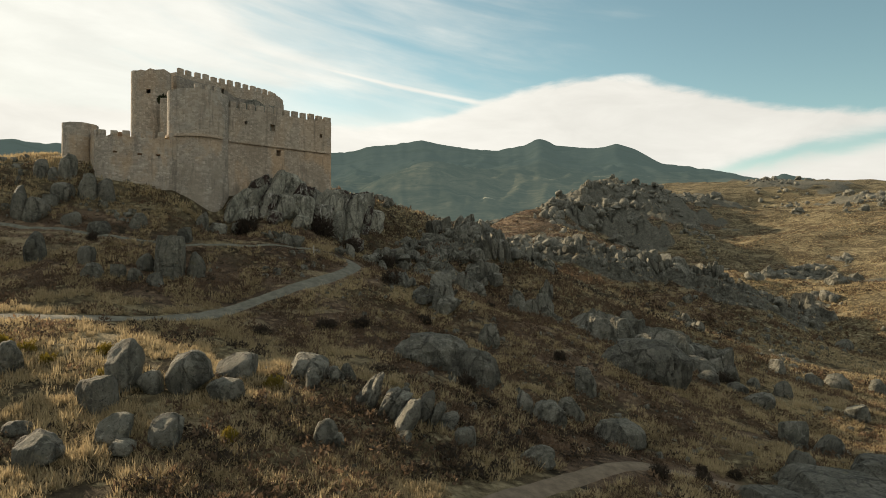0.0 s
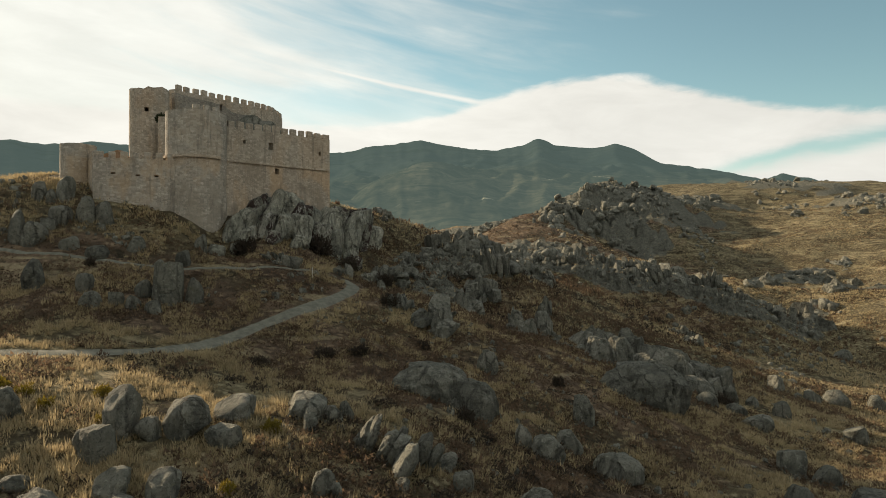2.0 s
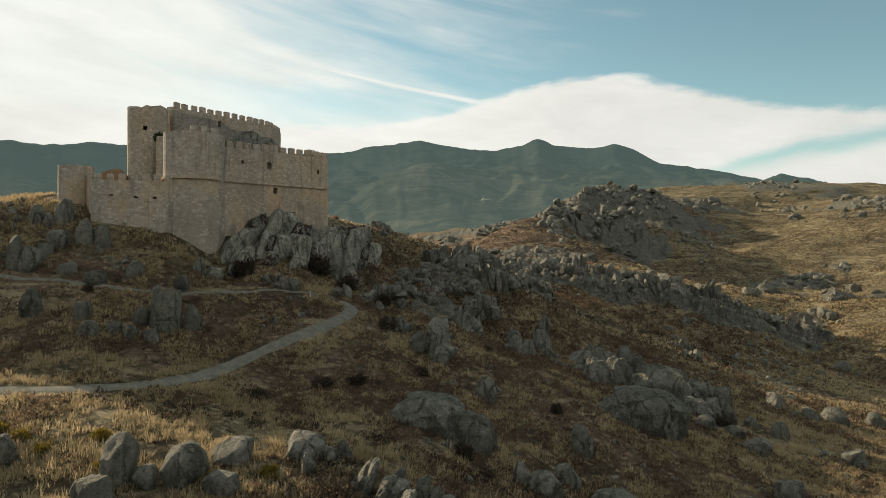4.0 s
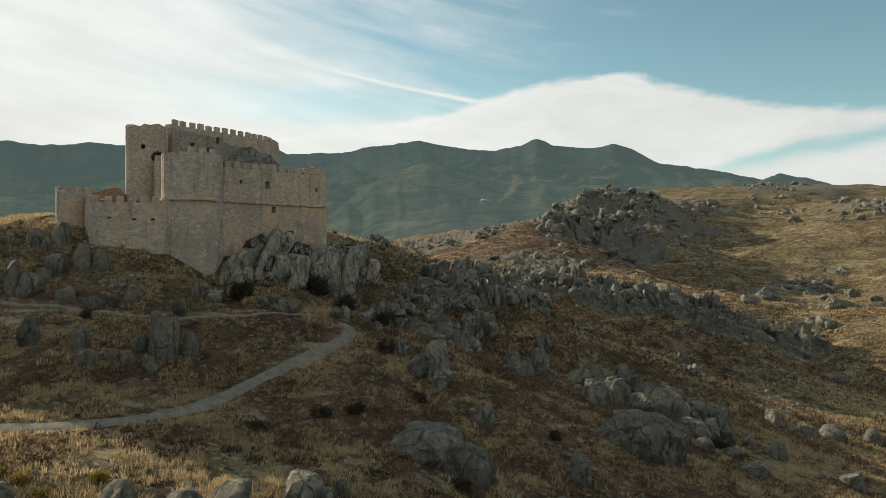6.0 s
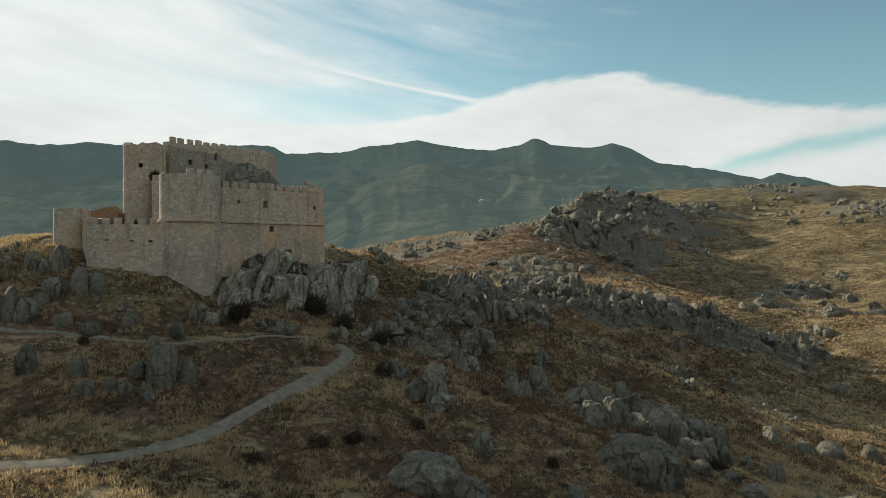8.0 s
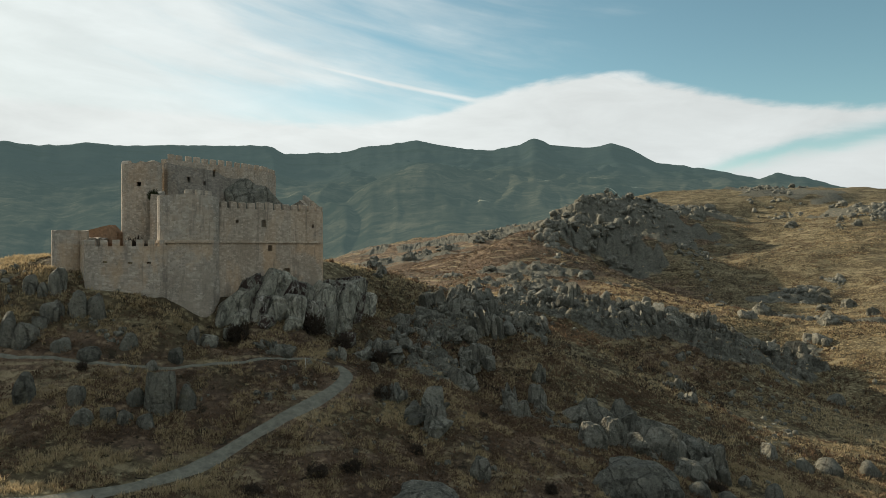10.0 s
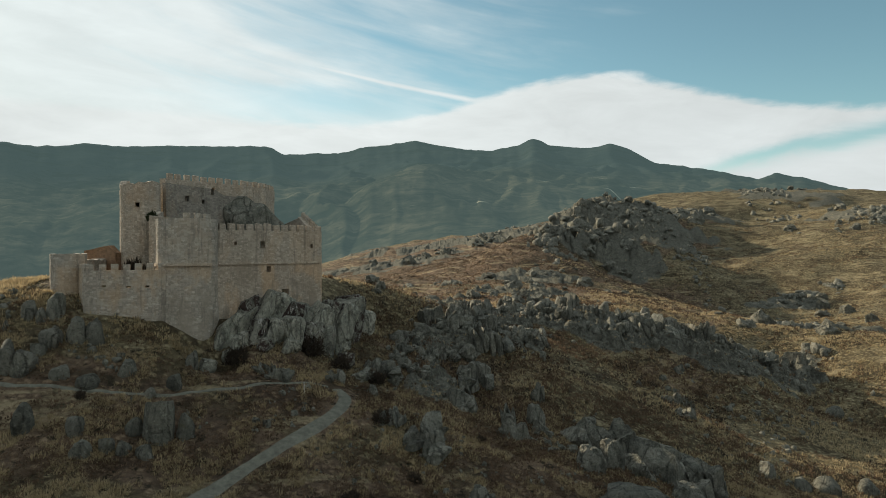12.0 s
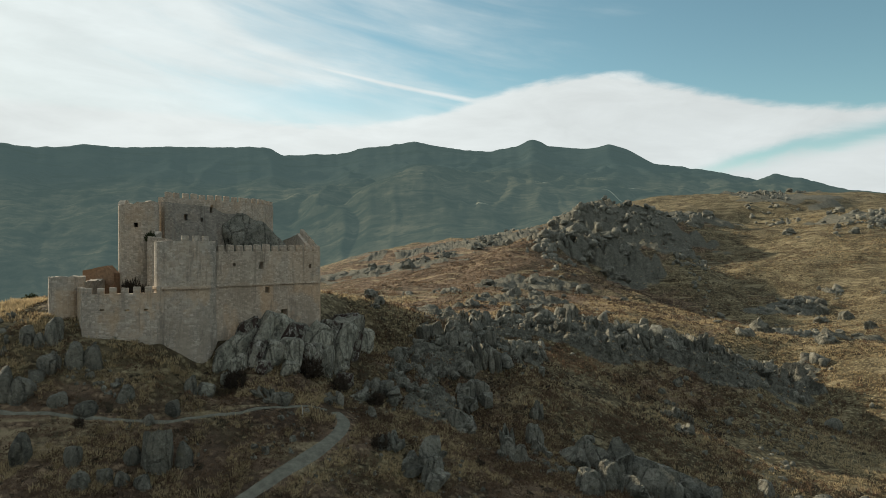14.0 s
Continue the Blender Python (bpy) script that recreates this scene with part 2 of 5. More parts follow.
def masonry_material(name, base, mortar, wide=0.38, high=0.23):
    m, nt, b = material(name, 0.95, 0.15)
    uv = coords(nt, "UV")
    p = position(nt)
    wob = noise_tex(nt, p, 1.3, 4, 0.6)
    warp = nt.nodes.new("ShaderNodeVectorMath")
    warp.operation = "ADD"
    nt.links.new(uv, warp.inputs[0])
    w2 = link_math(nt, "MULTIPLY", link_math(nt, "SUBTRACT", wob, 0.5), 0.5)
    wob2 = noise_tex(nt, p, 2.7, 3, 0.6)
    nt.links.new(vec3(nt, w2, link_math(nt, "MULTIPLY", link_math(nt, "SUBTRACT", wob2, 0.5), 0.34), 0.0), warp.inputs[1])
    # squared rubble in rough courses, each stone with a tone of its own
    vec = scaled(nt, warp.outputs[0], (1 / wide, 1 / high, 1.0))
    cell = nt.nodes.new("ShaderNodeTexVoronoi")
    edge = nt.nodes.new("ShaderNodeTexVoronoi")
    edge.feature = "DISTANCE_TO_EDGE"
    for v in (cell, edge):
        v.voronoi_dimensions = "2D"
        v.inputs["Scale"].default_value, v.inputs["Randomness"].default_value = 1.0, 0.55
        nt.links.new(vec, v.inputs["Vector"])
    tone = nt.nodes.new("ShaderNodeSeparateXYZ")
    nt.links.new(cell.outputs["Color"], tone.inputs[0])
    stones = ramp(nt, tone.outputs[0], [(0.0, tuple(c * 0.74 for c in base)), (0.45, tuple(c * 0.98 for c in base)), (0.85, tuple(c * 1.1 for c in base)), (1.0, tuple(min(1, c * 1.34) for c in base))])
    # the joints show in patches, pale with mortar in some and dark in others; elsewhere they are worn flush
    where = noise_tex(nt, p, 0.33, 4, 0.6, 0.6)
    open_joint = smooth(nt, where, 0.42, 0.6)
    joint = link_math(nt, "MULTIPLY", smooth(nt, edge.outputs["Distance"], 0.11, 0.03), link_math(nt, "ADD", 0.14, link_math(nt, "MULTIPLY", open_joint, 0.3)))
    fill = mix_col(nt, smooth(nt, noise_tex(nt, p, 0.21, 3, 0.6), 0.47, 0.55), mortar, tuple(min(1, c * 1.5) for c in base))
    stones = mix_col(nt, joint, stones, fill)
    st = noise_tex(nt, scaled(nt, p, (1, 1, 0.6)), 0.22, 6, 0.62, 0.5)
    fine = noise_tex(nt, p, 4.5, 6, 0.7)
    col = mix_col(nt, link_math(nt, "MULTIPLY", smooth(nt, st, 0.46, 0.6), 0.45), stones, tuple(c * f for c, f in zip(base, (1.3, 1.0, 0.7))))
    col = mix_col(nt, link_math(nt, "MULTIPLY", smooth(nt, st, 0.47, 0.36), 0.6), col, tuple(c * f for c, f in zip(base, (0.72, 0.70, 0.66))))
    col = mix_col(nt, link_math(nt, "MULTIPLY", smooth(nt, fine, 0.54, 0.66), 0.5), col, tuple(c * 0.5 for c in base))
    sz = nt.nodes.new("ShaderNodeSeparateXYZ")
    nt.links.new(p, sz.inputs[0])
    upper = smooth(nt, link_math(nt, "ADD", sz.outputs[2], link_math(nt, "MULTIPLY", st, 3.0)), 36.9, 37.3)
    col = mix_col(nt, link_math(nt, "MULTIPLY", upper, 0.5), col, mix_col(nt, 1.0, stones, (0.92, 0.98, 1.02), "MULTIPLY"))
    run = noise_tex(nt, scaled(nt, p, (1, 1, 0.12)), 0.9, 6, 0.7, 0.4)
    col = mix_col(nt, link_math(nt, "MULTIPLY", smooth(nt, run, 0.54, 0.64), 0.5), col, tuple(c * f for c, f in zip(base, (0.4, 0.41, 0.42))))
    pale = noise_tex(nt, p, 0.6, 4, 0.6, 1.0)
    col = mix_col(nt, link_math(nt, "MULTIPLY", smooth(nt, pale, 0.6, 0.7), 0.45), col, tuple(min(1, c * 1.45) for c in base))
    nt.links.new(col, b.inputs["Base Color"])
    h = link_math(nt, "SUBTRACT", link_math(nt, "MULTIPLY", fine, 0.6), joint)
    bump(nt, b, h, 1.0, 0.1)
    return m


def blade_material(name, dark, light, spread=0.5):
    """Leaves and blades: each tuft has a tone of its own, each blade varies a little, and whole patches are paler."""
    m, nt, b = material(name, 0.8, 0.15)
    g = nt.nodes.new("ShaderNodeNewGeometry")
    at = nt.nodes.new("ShaderNodeAttribute")
    at.attribute_name = "tone"
    patch = noise_tex(nt, g.outputs["Position"], 0.16, 4, 0.6)
    own = link_math(nt, "ADD", link_math(nt, "MULTIPLY", g.outputs["Random Per Island"], 0.4), link_math(nt, "MULTIPLY", at.outputs["Fac"], 0.6))
    f = link_math(nt, "ADD", link_math(nt, "MULTIPLY", own, spread), link_math(nt, "MULTIPLY", smooth(nt, patch, 0.3, 0.7), 1 - spread))
    nt.links.new(mix_col(nt, f, dark, light), b.inputs["Base Color"])
    tr = nt.nodes.new("ShaderNodeBsdfTranslucent")
    nt.links.new(mix_col(nt, f, dark, light), tr.inputs[0])
    mx = nt.nodes.new("ShaderNodeMixShader")
    mx.inputs[0].default_value = 0.4
    nt.links.new(b.outputs[0], mx.inputs[1])
    nt.links.new(tr.outputs[0], mx.inputs[2])
    nt.links.new(mx.outputs[0], nt.nodes["Material Output"].inputs[0])
    return m


def dirt_material(name, tint):
    m, nt, b = material(name, 0.95, 0.15)
    p = position(nt)
    a = noise_tex(nt, p, 1.3, 6, 0.7)
    f = noise_tex(nt, p, 6.0, 5, 0.7)
    col = ramp(nt, a, [(q, tuple(c * k for c, k in zip(tint, (1.0, 0.985, 0.79)))) for q, tint in ((0.3, [t * 0.64 for t in tint]), (0.5, tint), (0.7, [t * 1.38 for t in tint]))])
    col = mix_col(nt, link_math(nt, "MULTIPLY", smooth(nt, f, 0.55, 0.7), 0.5), col, (0.14, 0.11, 0.08))
    nt.links.new(col, b.inputs["Base Color"])
    bump(nt, b, f, 0.6, 0.06)
    return m


def mountain_material():
    m, nt, b = material("hazed_mountain", 1.0, 0.0)
    p = position(nt)
    a = noise_tex(nt, p, 0.0024, 8, 0.66, 0.6)
    f = noise_tex(nt, scaled(nt, p, (1, 1, 3)), 0.012, 8, 0.7, 0.4)
    v = link_math(nt, "ADD", link_math(nt, "MULTIPLY", a, 0.45), link_math(nt, "MULTIPLY", f, 0.55))
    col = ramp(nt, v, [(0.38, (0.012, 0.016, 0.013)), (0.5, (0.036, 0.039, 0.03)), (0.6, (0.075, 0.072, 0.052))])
    sep = nt.nodes.new("ShaderNodeSeparateXYZ")
    nt.links.new(p, sep.inputs[0])
    # darker and bluer towards the high ground
    high = smooth(nt, link_math(nt, "ADD", sep.outputs[2], link_math(nt, "MULTIPLY", a, 260.0)), 420.0, 600.0)
    col = mix_col(nt, link_math(nt, "MULTIPLY", high, 0.85), col, (0.02, 0.03, 0.032))
    # hedges and woods in bands across the flats
    wood = noise_tex(nt, scaled(nt, p, (0.0022, 0.011, 0.011)), 1.0, 7, 0.7, 0.5)
    col = mix_col(nt, link_math(nt, "MULTIPLY", smooth(nt, wood, 0.52, 0.6), 0.75), col, (0.014, 0.02, 0.017))
    dots = noise_tex(nt, p, 0.03, 5, 0.75)
    col = mix_col(nt, link_math(nt, "MULTIPLY", smooth(nt, dots, 0.56, 0.64), 0.6), col, (0.012, 0.017, 0.014))
    # pale dry fields on the flats
    field = noise_tex(nt, scaled(nt, p, (0.004, 0.0125, 0.0)), 1.0, 4, 0.6, 0.3)
    flat = link_math(nt, "MULTIPLY", smooth(nt, sep.outputs[2], 120.0, 200.0), smooth(nt, sep.outputs[2], 400.0, 330.0))
    flat = link_math(nt, "MULTIPLY", flat, smooth(nt, sep.outputs[0], -700.0, -100.0))
    col = mix_col(nt, link_math(nt, "MULTIPLY", flat, smooth(nt, field, 0.66, 0.72)), col, (0.42, 0.40, 0.30))
    nt.links.new(col, b.inputs["Base Color"])
    # air haze put in as an even blue-green glow, base colours lowered to suit
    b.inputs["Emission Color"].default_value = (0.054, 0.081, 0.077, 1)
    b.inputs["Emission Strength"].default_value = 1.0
    return m


MAT_GROUND = ground_material()
MAT_GRANITE = granite_material("granite", 1.45)
MAT_SLAB = granite_material("bare_granite_slab", 2.4)
MAT_STAINED = granite_material("lichen_stained_granite", 1.9, True)
MAT_WALL = masonry_material("granite_masonry", (0.43, 0.362, 0.285), (0.12, 0.11, 0.09), 0.34, 0.22)
MAT_WALL_OLD = masonry_material("weathered_masonry", (0.395, 0.352, 0.292), (0.11, 0.107, 0.095), 0.42, 0.25)
MAT_WALL_DARK = masonry_material("darkened_rubble", (0.282, 0.25, 0.208), (0.1, 0.095, 0.08), 0.36, 0.23)
MAT_RUIN = masonry_material("reddish_rubble", (0.25, 0.155, 0.095), (0.16, 0.10, 0.07), 0.4, 0.25)
MAT_GRASS = blade_material("straw_grass", (0.15, 0.112, 0.064), (0.62, 0.5, 0.3), 0.7)
MAT_HEATH = blade_material("brown_heather", (0.05, 0.035, 0.025), (0.245, 0.165, 0.104), 0.7)
MAT_BROOM = blade_material("yellow_green_broom", (0.05, 0.045, 0.012), (0.3, 0.22, 0.035), 0.7)
MAT_BUSH = blade_material("dark_bush", (0.026, 0.022, 0.018), (0.09, 0.069, 0.05), 0.7)
MAT_TREE = blade_material("evergreen_leaf", (0.012, 0.018, 0.01), (0.05, 0.06, 0.025), 0.7)
MAT_BARK = material("bark")[0]
MAT_BARK.node_tree.nodes["Principled BSDF"].inputs["Base Color"].default_value = (0.07, 0.05, 0.035, 1)
MAT_DIRT = dirt_material("packed_dirt", (0.14, 0.14, 0.14))
MAT_SOIL = dirt_material("brown_soil", (0.15, 0.122, 0.11))
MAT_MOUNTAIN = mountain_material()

# ---- landforms: x, y, radius, height ----
BASE_HEIGHT = 9.2
KNOLLS = [
    (0, 0, 9, -5.5), (30, 40, 9, -2.7), (-20, 15, 9, -0.8), (60, 60, 9, -3.0),
    (-9, 116, 9, -6.6), (-11, 93, 9, -3.8), (-30, 67, 9, -1.1), (-26, 43, 9, 1.5),
    (-11, 40, 9, 1.2), (18, 50, 14, -3.2), (39, 64, 14, -4.4), (-50, 62, 14, -5.2),
    (5, 100, 14, -3.9), (54, 137, 14, -2.6), (-120, 140, 14, 5.0), (20, 20, 22, -6.6),
    (-40, -20, 22, -1.7), (0, -200, 22, -9.2), (-60, 40, 22, 3.2), (154, 240, 22, -10.4),
    (100, 140, 22, -4.2), (-130, 80, 22, 3.5), (-58, 84, 35, 19.9), (-17, 120, 35, 19.9),
    (-90, 130, 35, 9.9), (94, 150, 15, -2.6), (70, 128, 14, -2.0), (36, 93, 14, -2.0), (4, 106, 10, -1.4),
    (-12, 109, 8, -2.6),
]
HILLS = [
    (95, 178, 35, -6.2), (73, 438, 35, 0.6), (128, 379, 35, 14.0), (98, 367, 35, -34.1),
    (40, 181, 35, 4.7), (40, 400, 35, -14.2), (90, 90, 55, -16.9), (105, 515, 55, 18.7),
    (75, 380, 55, 44.2), (228, 484, 55, -12.1), (164, 525, 55, 21.8), (232, 600, 55, 9.7),
    (300, 620, 55, -18.4), (172, 455, 55, -5.2), (170, 308, 90, -17.7), (0, 260, 90, 10.4),
    (-400, 1000, 90, -32.3), (300, 0, 90, -10.7), (-100, 800, 150, 27.2), (700, 500, 150, 39.9),
    (268, 850, 150, 24.2), (-300, 400, 150, -18.9), (700, 1000, 250, 75.4), (-400, 800, 250, -69.5),
    (398, 780, 400, 81.8), (99, 188, 20, -3.6), (146, 222, 26, -5.0), (144, 300, 30, -3.0), (100, 440, 38, -9.0), (62, 372, 22, 2.0), (58, 352, 22, -5.0),
]

SWELLS = [
    (-20, 63, 6, -0.7), (21, 96, 10, -0.6), (11, 92, 10, -0.6), (13, 166, 15, 0.7), (83, 182, 15, -1.0), (98, 188, 15, -1.2),
    (156, 241, 30, 1.1), (94, 151, 15, -0.8), (192, 345, 30, -2.0), (143, 267, 30, 1.4), (-1, 116, 10, -1.0), (-2, 59, 6, 0.8),
    (4, 60, 6, -0.9), (83, 121, 15, -0.6), (144, 297, 30, -1.2), (128, 346, 30, -4.0), (0, 78, 10, 0.7), (-12, 108, 10, -0.8),
    (-88, 140, 12, 6.6), (-36, 62, 10, 0.6), (-38, 76, 10, -0.6), (-49, 83, 10, 0.8), (14, 42, 6, 0.9),
]


def lattice(ix, iy, seed):
    n = (ix * 374761393 + iy * 668265263 + seed * 2147483647) & 0xFFFFFFFF
    n = ((n ^ (n >> 13)) * 1274126177) & 0xFFFFFFFF
    return ((n ^ (n >> 16)) & 0xFFFF) / 65535.0


def value_noise(x, y, seed=0):
    x, y = np.asarray(x, float), np.asarray(y, float)
    ix, iy = np.floor(x).astype(np.int64), np.floor(y).astype(np.int64)
    fx, fy = x - ix, y - iy
    fx, fy = fx * fx * (3 - 2 * fx), fy * fy * (3 - 2 * fy)
    a, b = lattice(ix, iy, seed), lattice(ix + 1, iy, seed)
    c, d = lattice(ix, iy + 1, seed), lattice(ix + 1, iy + 1, seed)
    return (a + (b - a) * fx) * (1 - fy) + (c + (d - c) * fx) * fy


def fbm(x, y, octaves=4, seed=0):
    s, amp, tot = 0.0, 1.0, 0.0
    for k in range(octaves):
        s = s + amp * value_noise(x * 2 ** k + 17.3 * k, y * 2 ** k - 9.1 * k, seed + k)
        tot += amp
        amp *= 0.5
    return s / tot


MAIN_TRACK = [(-70, 41), (-48, 45.5), (-32.8, 48.2), (-29.2, 49.2), (-26.2, 51.8), (-22.4, 57.2), (-19.5, 64.0), (-16.7, 68.0), (-13.5, 72.8), (-11.4, 77.3), (-10.9, 80.6), (-11.6, 83.2), (-13.6, 83.0)]
UPPER_TRACK = [(-75, 68), (-60, 68.6), (-46.5, 69.2), (-39.0, 70.0), (-31.7, 71.5), (-24.1, 75.6), (-18.6, 79.6), (-15.0, 82.0), (-12.6, 83.0)]
LOWER_TRACK = [(-6, 20), (-1, 28), (2.5, 32.8), (5.6, 36.2), (9.9, 40.5), (14.2, 44.0), (19.3, 45.5), (27, 45), (40, 40)]


def dist_to_track(x, y, pts):
    best = np.full(np.shape(x), 1e9)
    for (ax, ay), (bx, by) in zip(pts, pts[1:]):
        l2 = (bx - ax) ** 2 + (by - ay) ** 2
        t = np.clip(((x - ax) * (bx - ax) + (y - ay) * (by - ay)) / l2, 0, 1)
        best = np.minimum(best, np.hypot(x - ax - t * (bx - ax), y - ay - t * (by - ay)))
    return best


# rocky ground: x, y, two radii, turn in degrees, height of the crags, size of the blocks
CRAGS_NEAR = [
    (0, 97, 4, 7, -15, 1.1, 2.6), (4, 116, 6, 7, 0, 1.8, 3.0), (8, 129, 8, 9, 0, 2.6, 4.0), (18, 133, 6, 6, 0, 2.0, 3.6),
    (44, 160, 15, 15, 0, 3.6, 3.0), (64, 165, 17, 15, 0, 4.2, 3.0), (86, 172, 16, 14, 0, 4.2, 3.0), (28, 168, 13, 9, 0, 3.0, 3.0), (100, 182, 10, 8, 0, 3.0, 2.8),
]
CRAGS_FAR = [
    (18, 162, 10, 8, 0, 2.4, 3.4), (140, 211, 12, 9, 0, 3.6, 5.0), (92, 410, 46, 66, 20, 9.0, 7.0), (150, 500, 62, 48, 0, 9.0, 9.0), (232, 590, 46, 36, 0, 6.0, 9.0),
    (185, 332, 30, 12, 30, 3.6, 6.0), (370, 535, 55, 40, 0, 6.0, 10.0), (440, 820, 80, 50, 0, 6.0, 11.0), (560, 910, 90, 40, 0, 8.0, 13.0), (390, 720, 60, 60, 0, 3.6, 9.0), (-10, 205, 22, 14, 0, 2.6, 4.0), (30, 230, 18, 10, 0, 2.4, 4.0),
    (40, 290, 26, 18, 0, 3.0, 5.0), (-60, 560, 90, 60, 0, 3.4, 9.0), (40, 690, 120, 60, 0, 4.0, 10.0),
]


def blocks(x, y, size, seed):
    """Jointed blocks: flat-topped cells of uneven height with cracks between them."""
    gx, gy = x / size, y / size * 0.8
    ix, iy = np.floor(gx).astype(np.int64), np.floor(gy).astype(np.int64)
    d1, d2, top = np.full(np.shape(x), 9.0), np.full(np.shape(x), 9.0), np.zeros(np.shape(x))
    for ox in (-1, 0, 1):
        for oy in (-1, 0, 1):
            cx, cy = ix + ox, iy + oy
            px, py = cx + lattice(cx, cy, seed), cy + lattice(cx, cy, seed + 1)
            d = np.hypot(gx - px, gy - py)
            h = 1.15 * lattice(cx, cy, seed + 2) ** 1.4 + 0.5 * (lattice(cx, cy, seed + 3) - 0.5) * (gx - px) + 0.5 * (lattice(cx, cy, seed + 4) - 0.5) * (gy - py)
            near = d < d1
            d2 = np.where(near, d1, np.minimum(d2, d))
            top = np.where(near, h, top)
            d1 = np.where(near, d, d1)
    edge = np.clip((d2 - d1) / 0.22, 0, 1)
    return (top + 0.15) * (1 - (1 - edge) ** 2)


def crags(x, y):
    """Height that the bare rock adds, and how bare the rock is."""
    add, bare = np.zeros(np.shape(x)), np.zeros(np.shape(x))
    for cx, cy, rx, ry, turn, amp, size in CRAGS_NEAR + CRAGS_FAR:
        c, s = math.cos(radians(turn)), math.sin(radians(turn))
        u, v = ((x - cx) * c + (y - cy) * s) / rx, (-(x - cx) * s + (y - cy) * c) / ry
        hit = u * u + v * v < 4.5
        if not hit.any():
            continue
        u, v, xx, yy = u[hit], v[hit], x[hit], y[hit]
        m = np.exp(-(u * u + v * v)) * 1.15 + 1.1 * (fbm(xx / size / 2.2, yy / size / 2.2, 3, int(size * 10)) - 0.56)
        m = np.clip((np.clip(m, 0, 1) - 0.32) / 0.3, 0, 1)
        xx = xx + 0.25 * size * (fbm(xx / size, yy / size, 2, 77) - 0.5)
        b = 0.75 * blocks(xx, yy, size, int(cx) + 500) + 0.15 * blocks(xx, yy, size * 0.42, int(cx) + 900)
        add[hit] = np.maximum(add[hit], amp * m * b)
        bare[hit] = np.maximum(bare[hit], np.clip(m * (0.55 + b), 0, 1))
    return add, bare


def height(x, y, rock=False):
    x, y = np.asarray(x, float), np.asarray(y, float)
    z = np.full(np.shape(x), BASE_HEIGHT)
    for cx, cy, r, a in KNOLLS + HILLS + SWELLS + [(-27.7, 82.4, 3.4, -4.0)]:
        z = z + a * np.exp(-((x - cx) ** 2 + (y - cy) ** 2) / r ** 2)
    far = np.hypot(x, y)
    rough = 0.35 + np.clip(far / 260, 0, 6)
    z = z + rough * 1.3 * (fbm(x / 14, y / 14, 4, 3) - 0.5) + np.clip(far / 400 - 0.25, 0, 3) * 9 * (fbm(x / 70, y / 70, 4, 11) - 0.5)
    # rounded ribs and hollows beyond the castle
    ribs = np.clip((far - 110) / 120, 0, 1) * np.clip((760 - far) / 200, 0.2, 1)
    z = z + ribs * (1.5 + far / 190) * (1 - 2.2 * np.abs(fbm(x / 34 - y / 95, y / 42 + x / 80, 3, 71) - 0.5) - 0.75)
    smooth_fac = np.clip(np.minimum(dist_to_track(x, y, MAIN_TRACK), dist_to_track(x, y, LOWER_TRACK)) / 3.0, 0, 1)
    z = z + 0.6 * smooth_fac * (fbm(x / 1.9, y / 1.9, 3, 5) - 0.5)
    # cattle terraces on the sunlit slope
    terr = np.clip((x - 90) / 60, 0, 1) * np.clip((900 - y) / 200, 0, 1) * np.clip((far - 150) / 80, 0, 1)
    w = z / 2.1 + 0.9 * fbm(x / 40, y / 40, 3, 13)
    z = z + terr * 2.0 * (w - np.floor(w) - 0.5) * fbm(x / 55, y / 55, 2, 15)
    add, bare = crags(np.atleast_1d(x), np.atleast_1d(y))
    add, bare = np.reshape(add, np.shape(x)), np.reshape(bare, np.shape(x))
    quiet = np.clip(np.minimum(dist_to_track(x, y, UPPER_TRACK) - 0.6, np.minimum(dist_to_track(x, y, MAIN_TRACK), dist_to_track(x, y, LOWER_TRACK)) - 1.4) / 1.5, 0, 1)
    z = z + add * quiet
    bare = bare * quiet
    # the plateau sinks into the valley before the mountains
    drop = np.clip((far - 980) / 500, 0, 1)
    z = z - 170 * drop * drop * (3 - 2 * drop)
    return (z, bare) if rock else z


# dark heather slopes, some put in to darken shaded ground: x, y, two radii, share
HEATHS_AND_SHADE = [(-12.5, 35, 4.5, 6, 1.0), (-5, 35, 4, 5, 0.8), (-32, 66, 22, 10, 0.9), (-5, 60, 18, 12, 0.9), (-18, 80, 12, 12, 0.8), (15, 75, 18, 16, 0.8), (10, 44, 13, 9, 0.85), (5, 100, 20, 20, 0.6), (50, 150, 32, 16, 0.7), (110, 430, 60, 70, 1.0), (160, 500, 65, 45, 1.0), (10, 190, 60, 60, 0.8), (230, 590, 50, 35, 0.8), (10, 330, 80, 90, 0.85), (70, 250, 45, 50, 0.8), (0, 560, 120, 110, 0.9), (10, 430, 110, 120, 0.9), (60, 150, 36, 16, 0.8), (-40, 600, 90, 150, 1.0), (30, 690, 150, 110, 1.0), (30, 120, 22, 14, 0.5), (20, 60, 22, 14, 0.5), (90, 330, 60, 40, 0.8), (150, 260, 50, 14, 0.7), (190, 350, 45, 16, 0.7), (260, 430, 70, 18, 0.6)]

# open dry grass, placed to brighten ground the sun strikes: x, y, two radii, share
LIT_MEADOWS = [(62, 110, 30, 18, 0.9), (-21, 41, 13, 9, 0.8), (96, 140, 28, 18, 0.8), (150, 255, 45, 30, 0.6), (230, 400, 80, 70, 0.5), (20, 150, 25, 12, 0.4), (-55, 90, 10, 12, 0.8)]


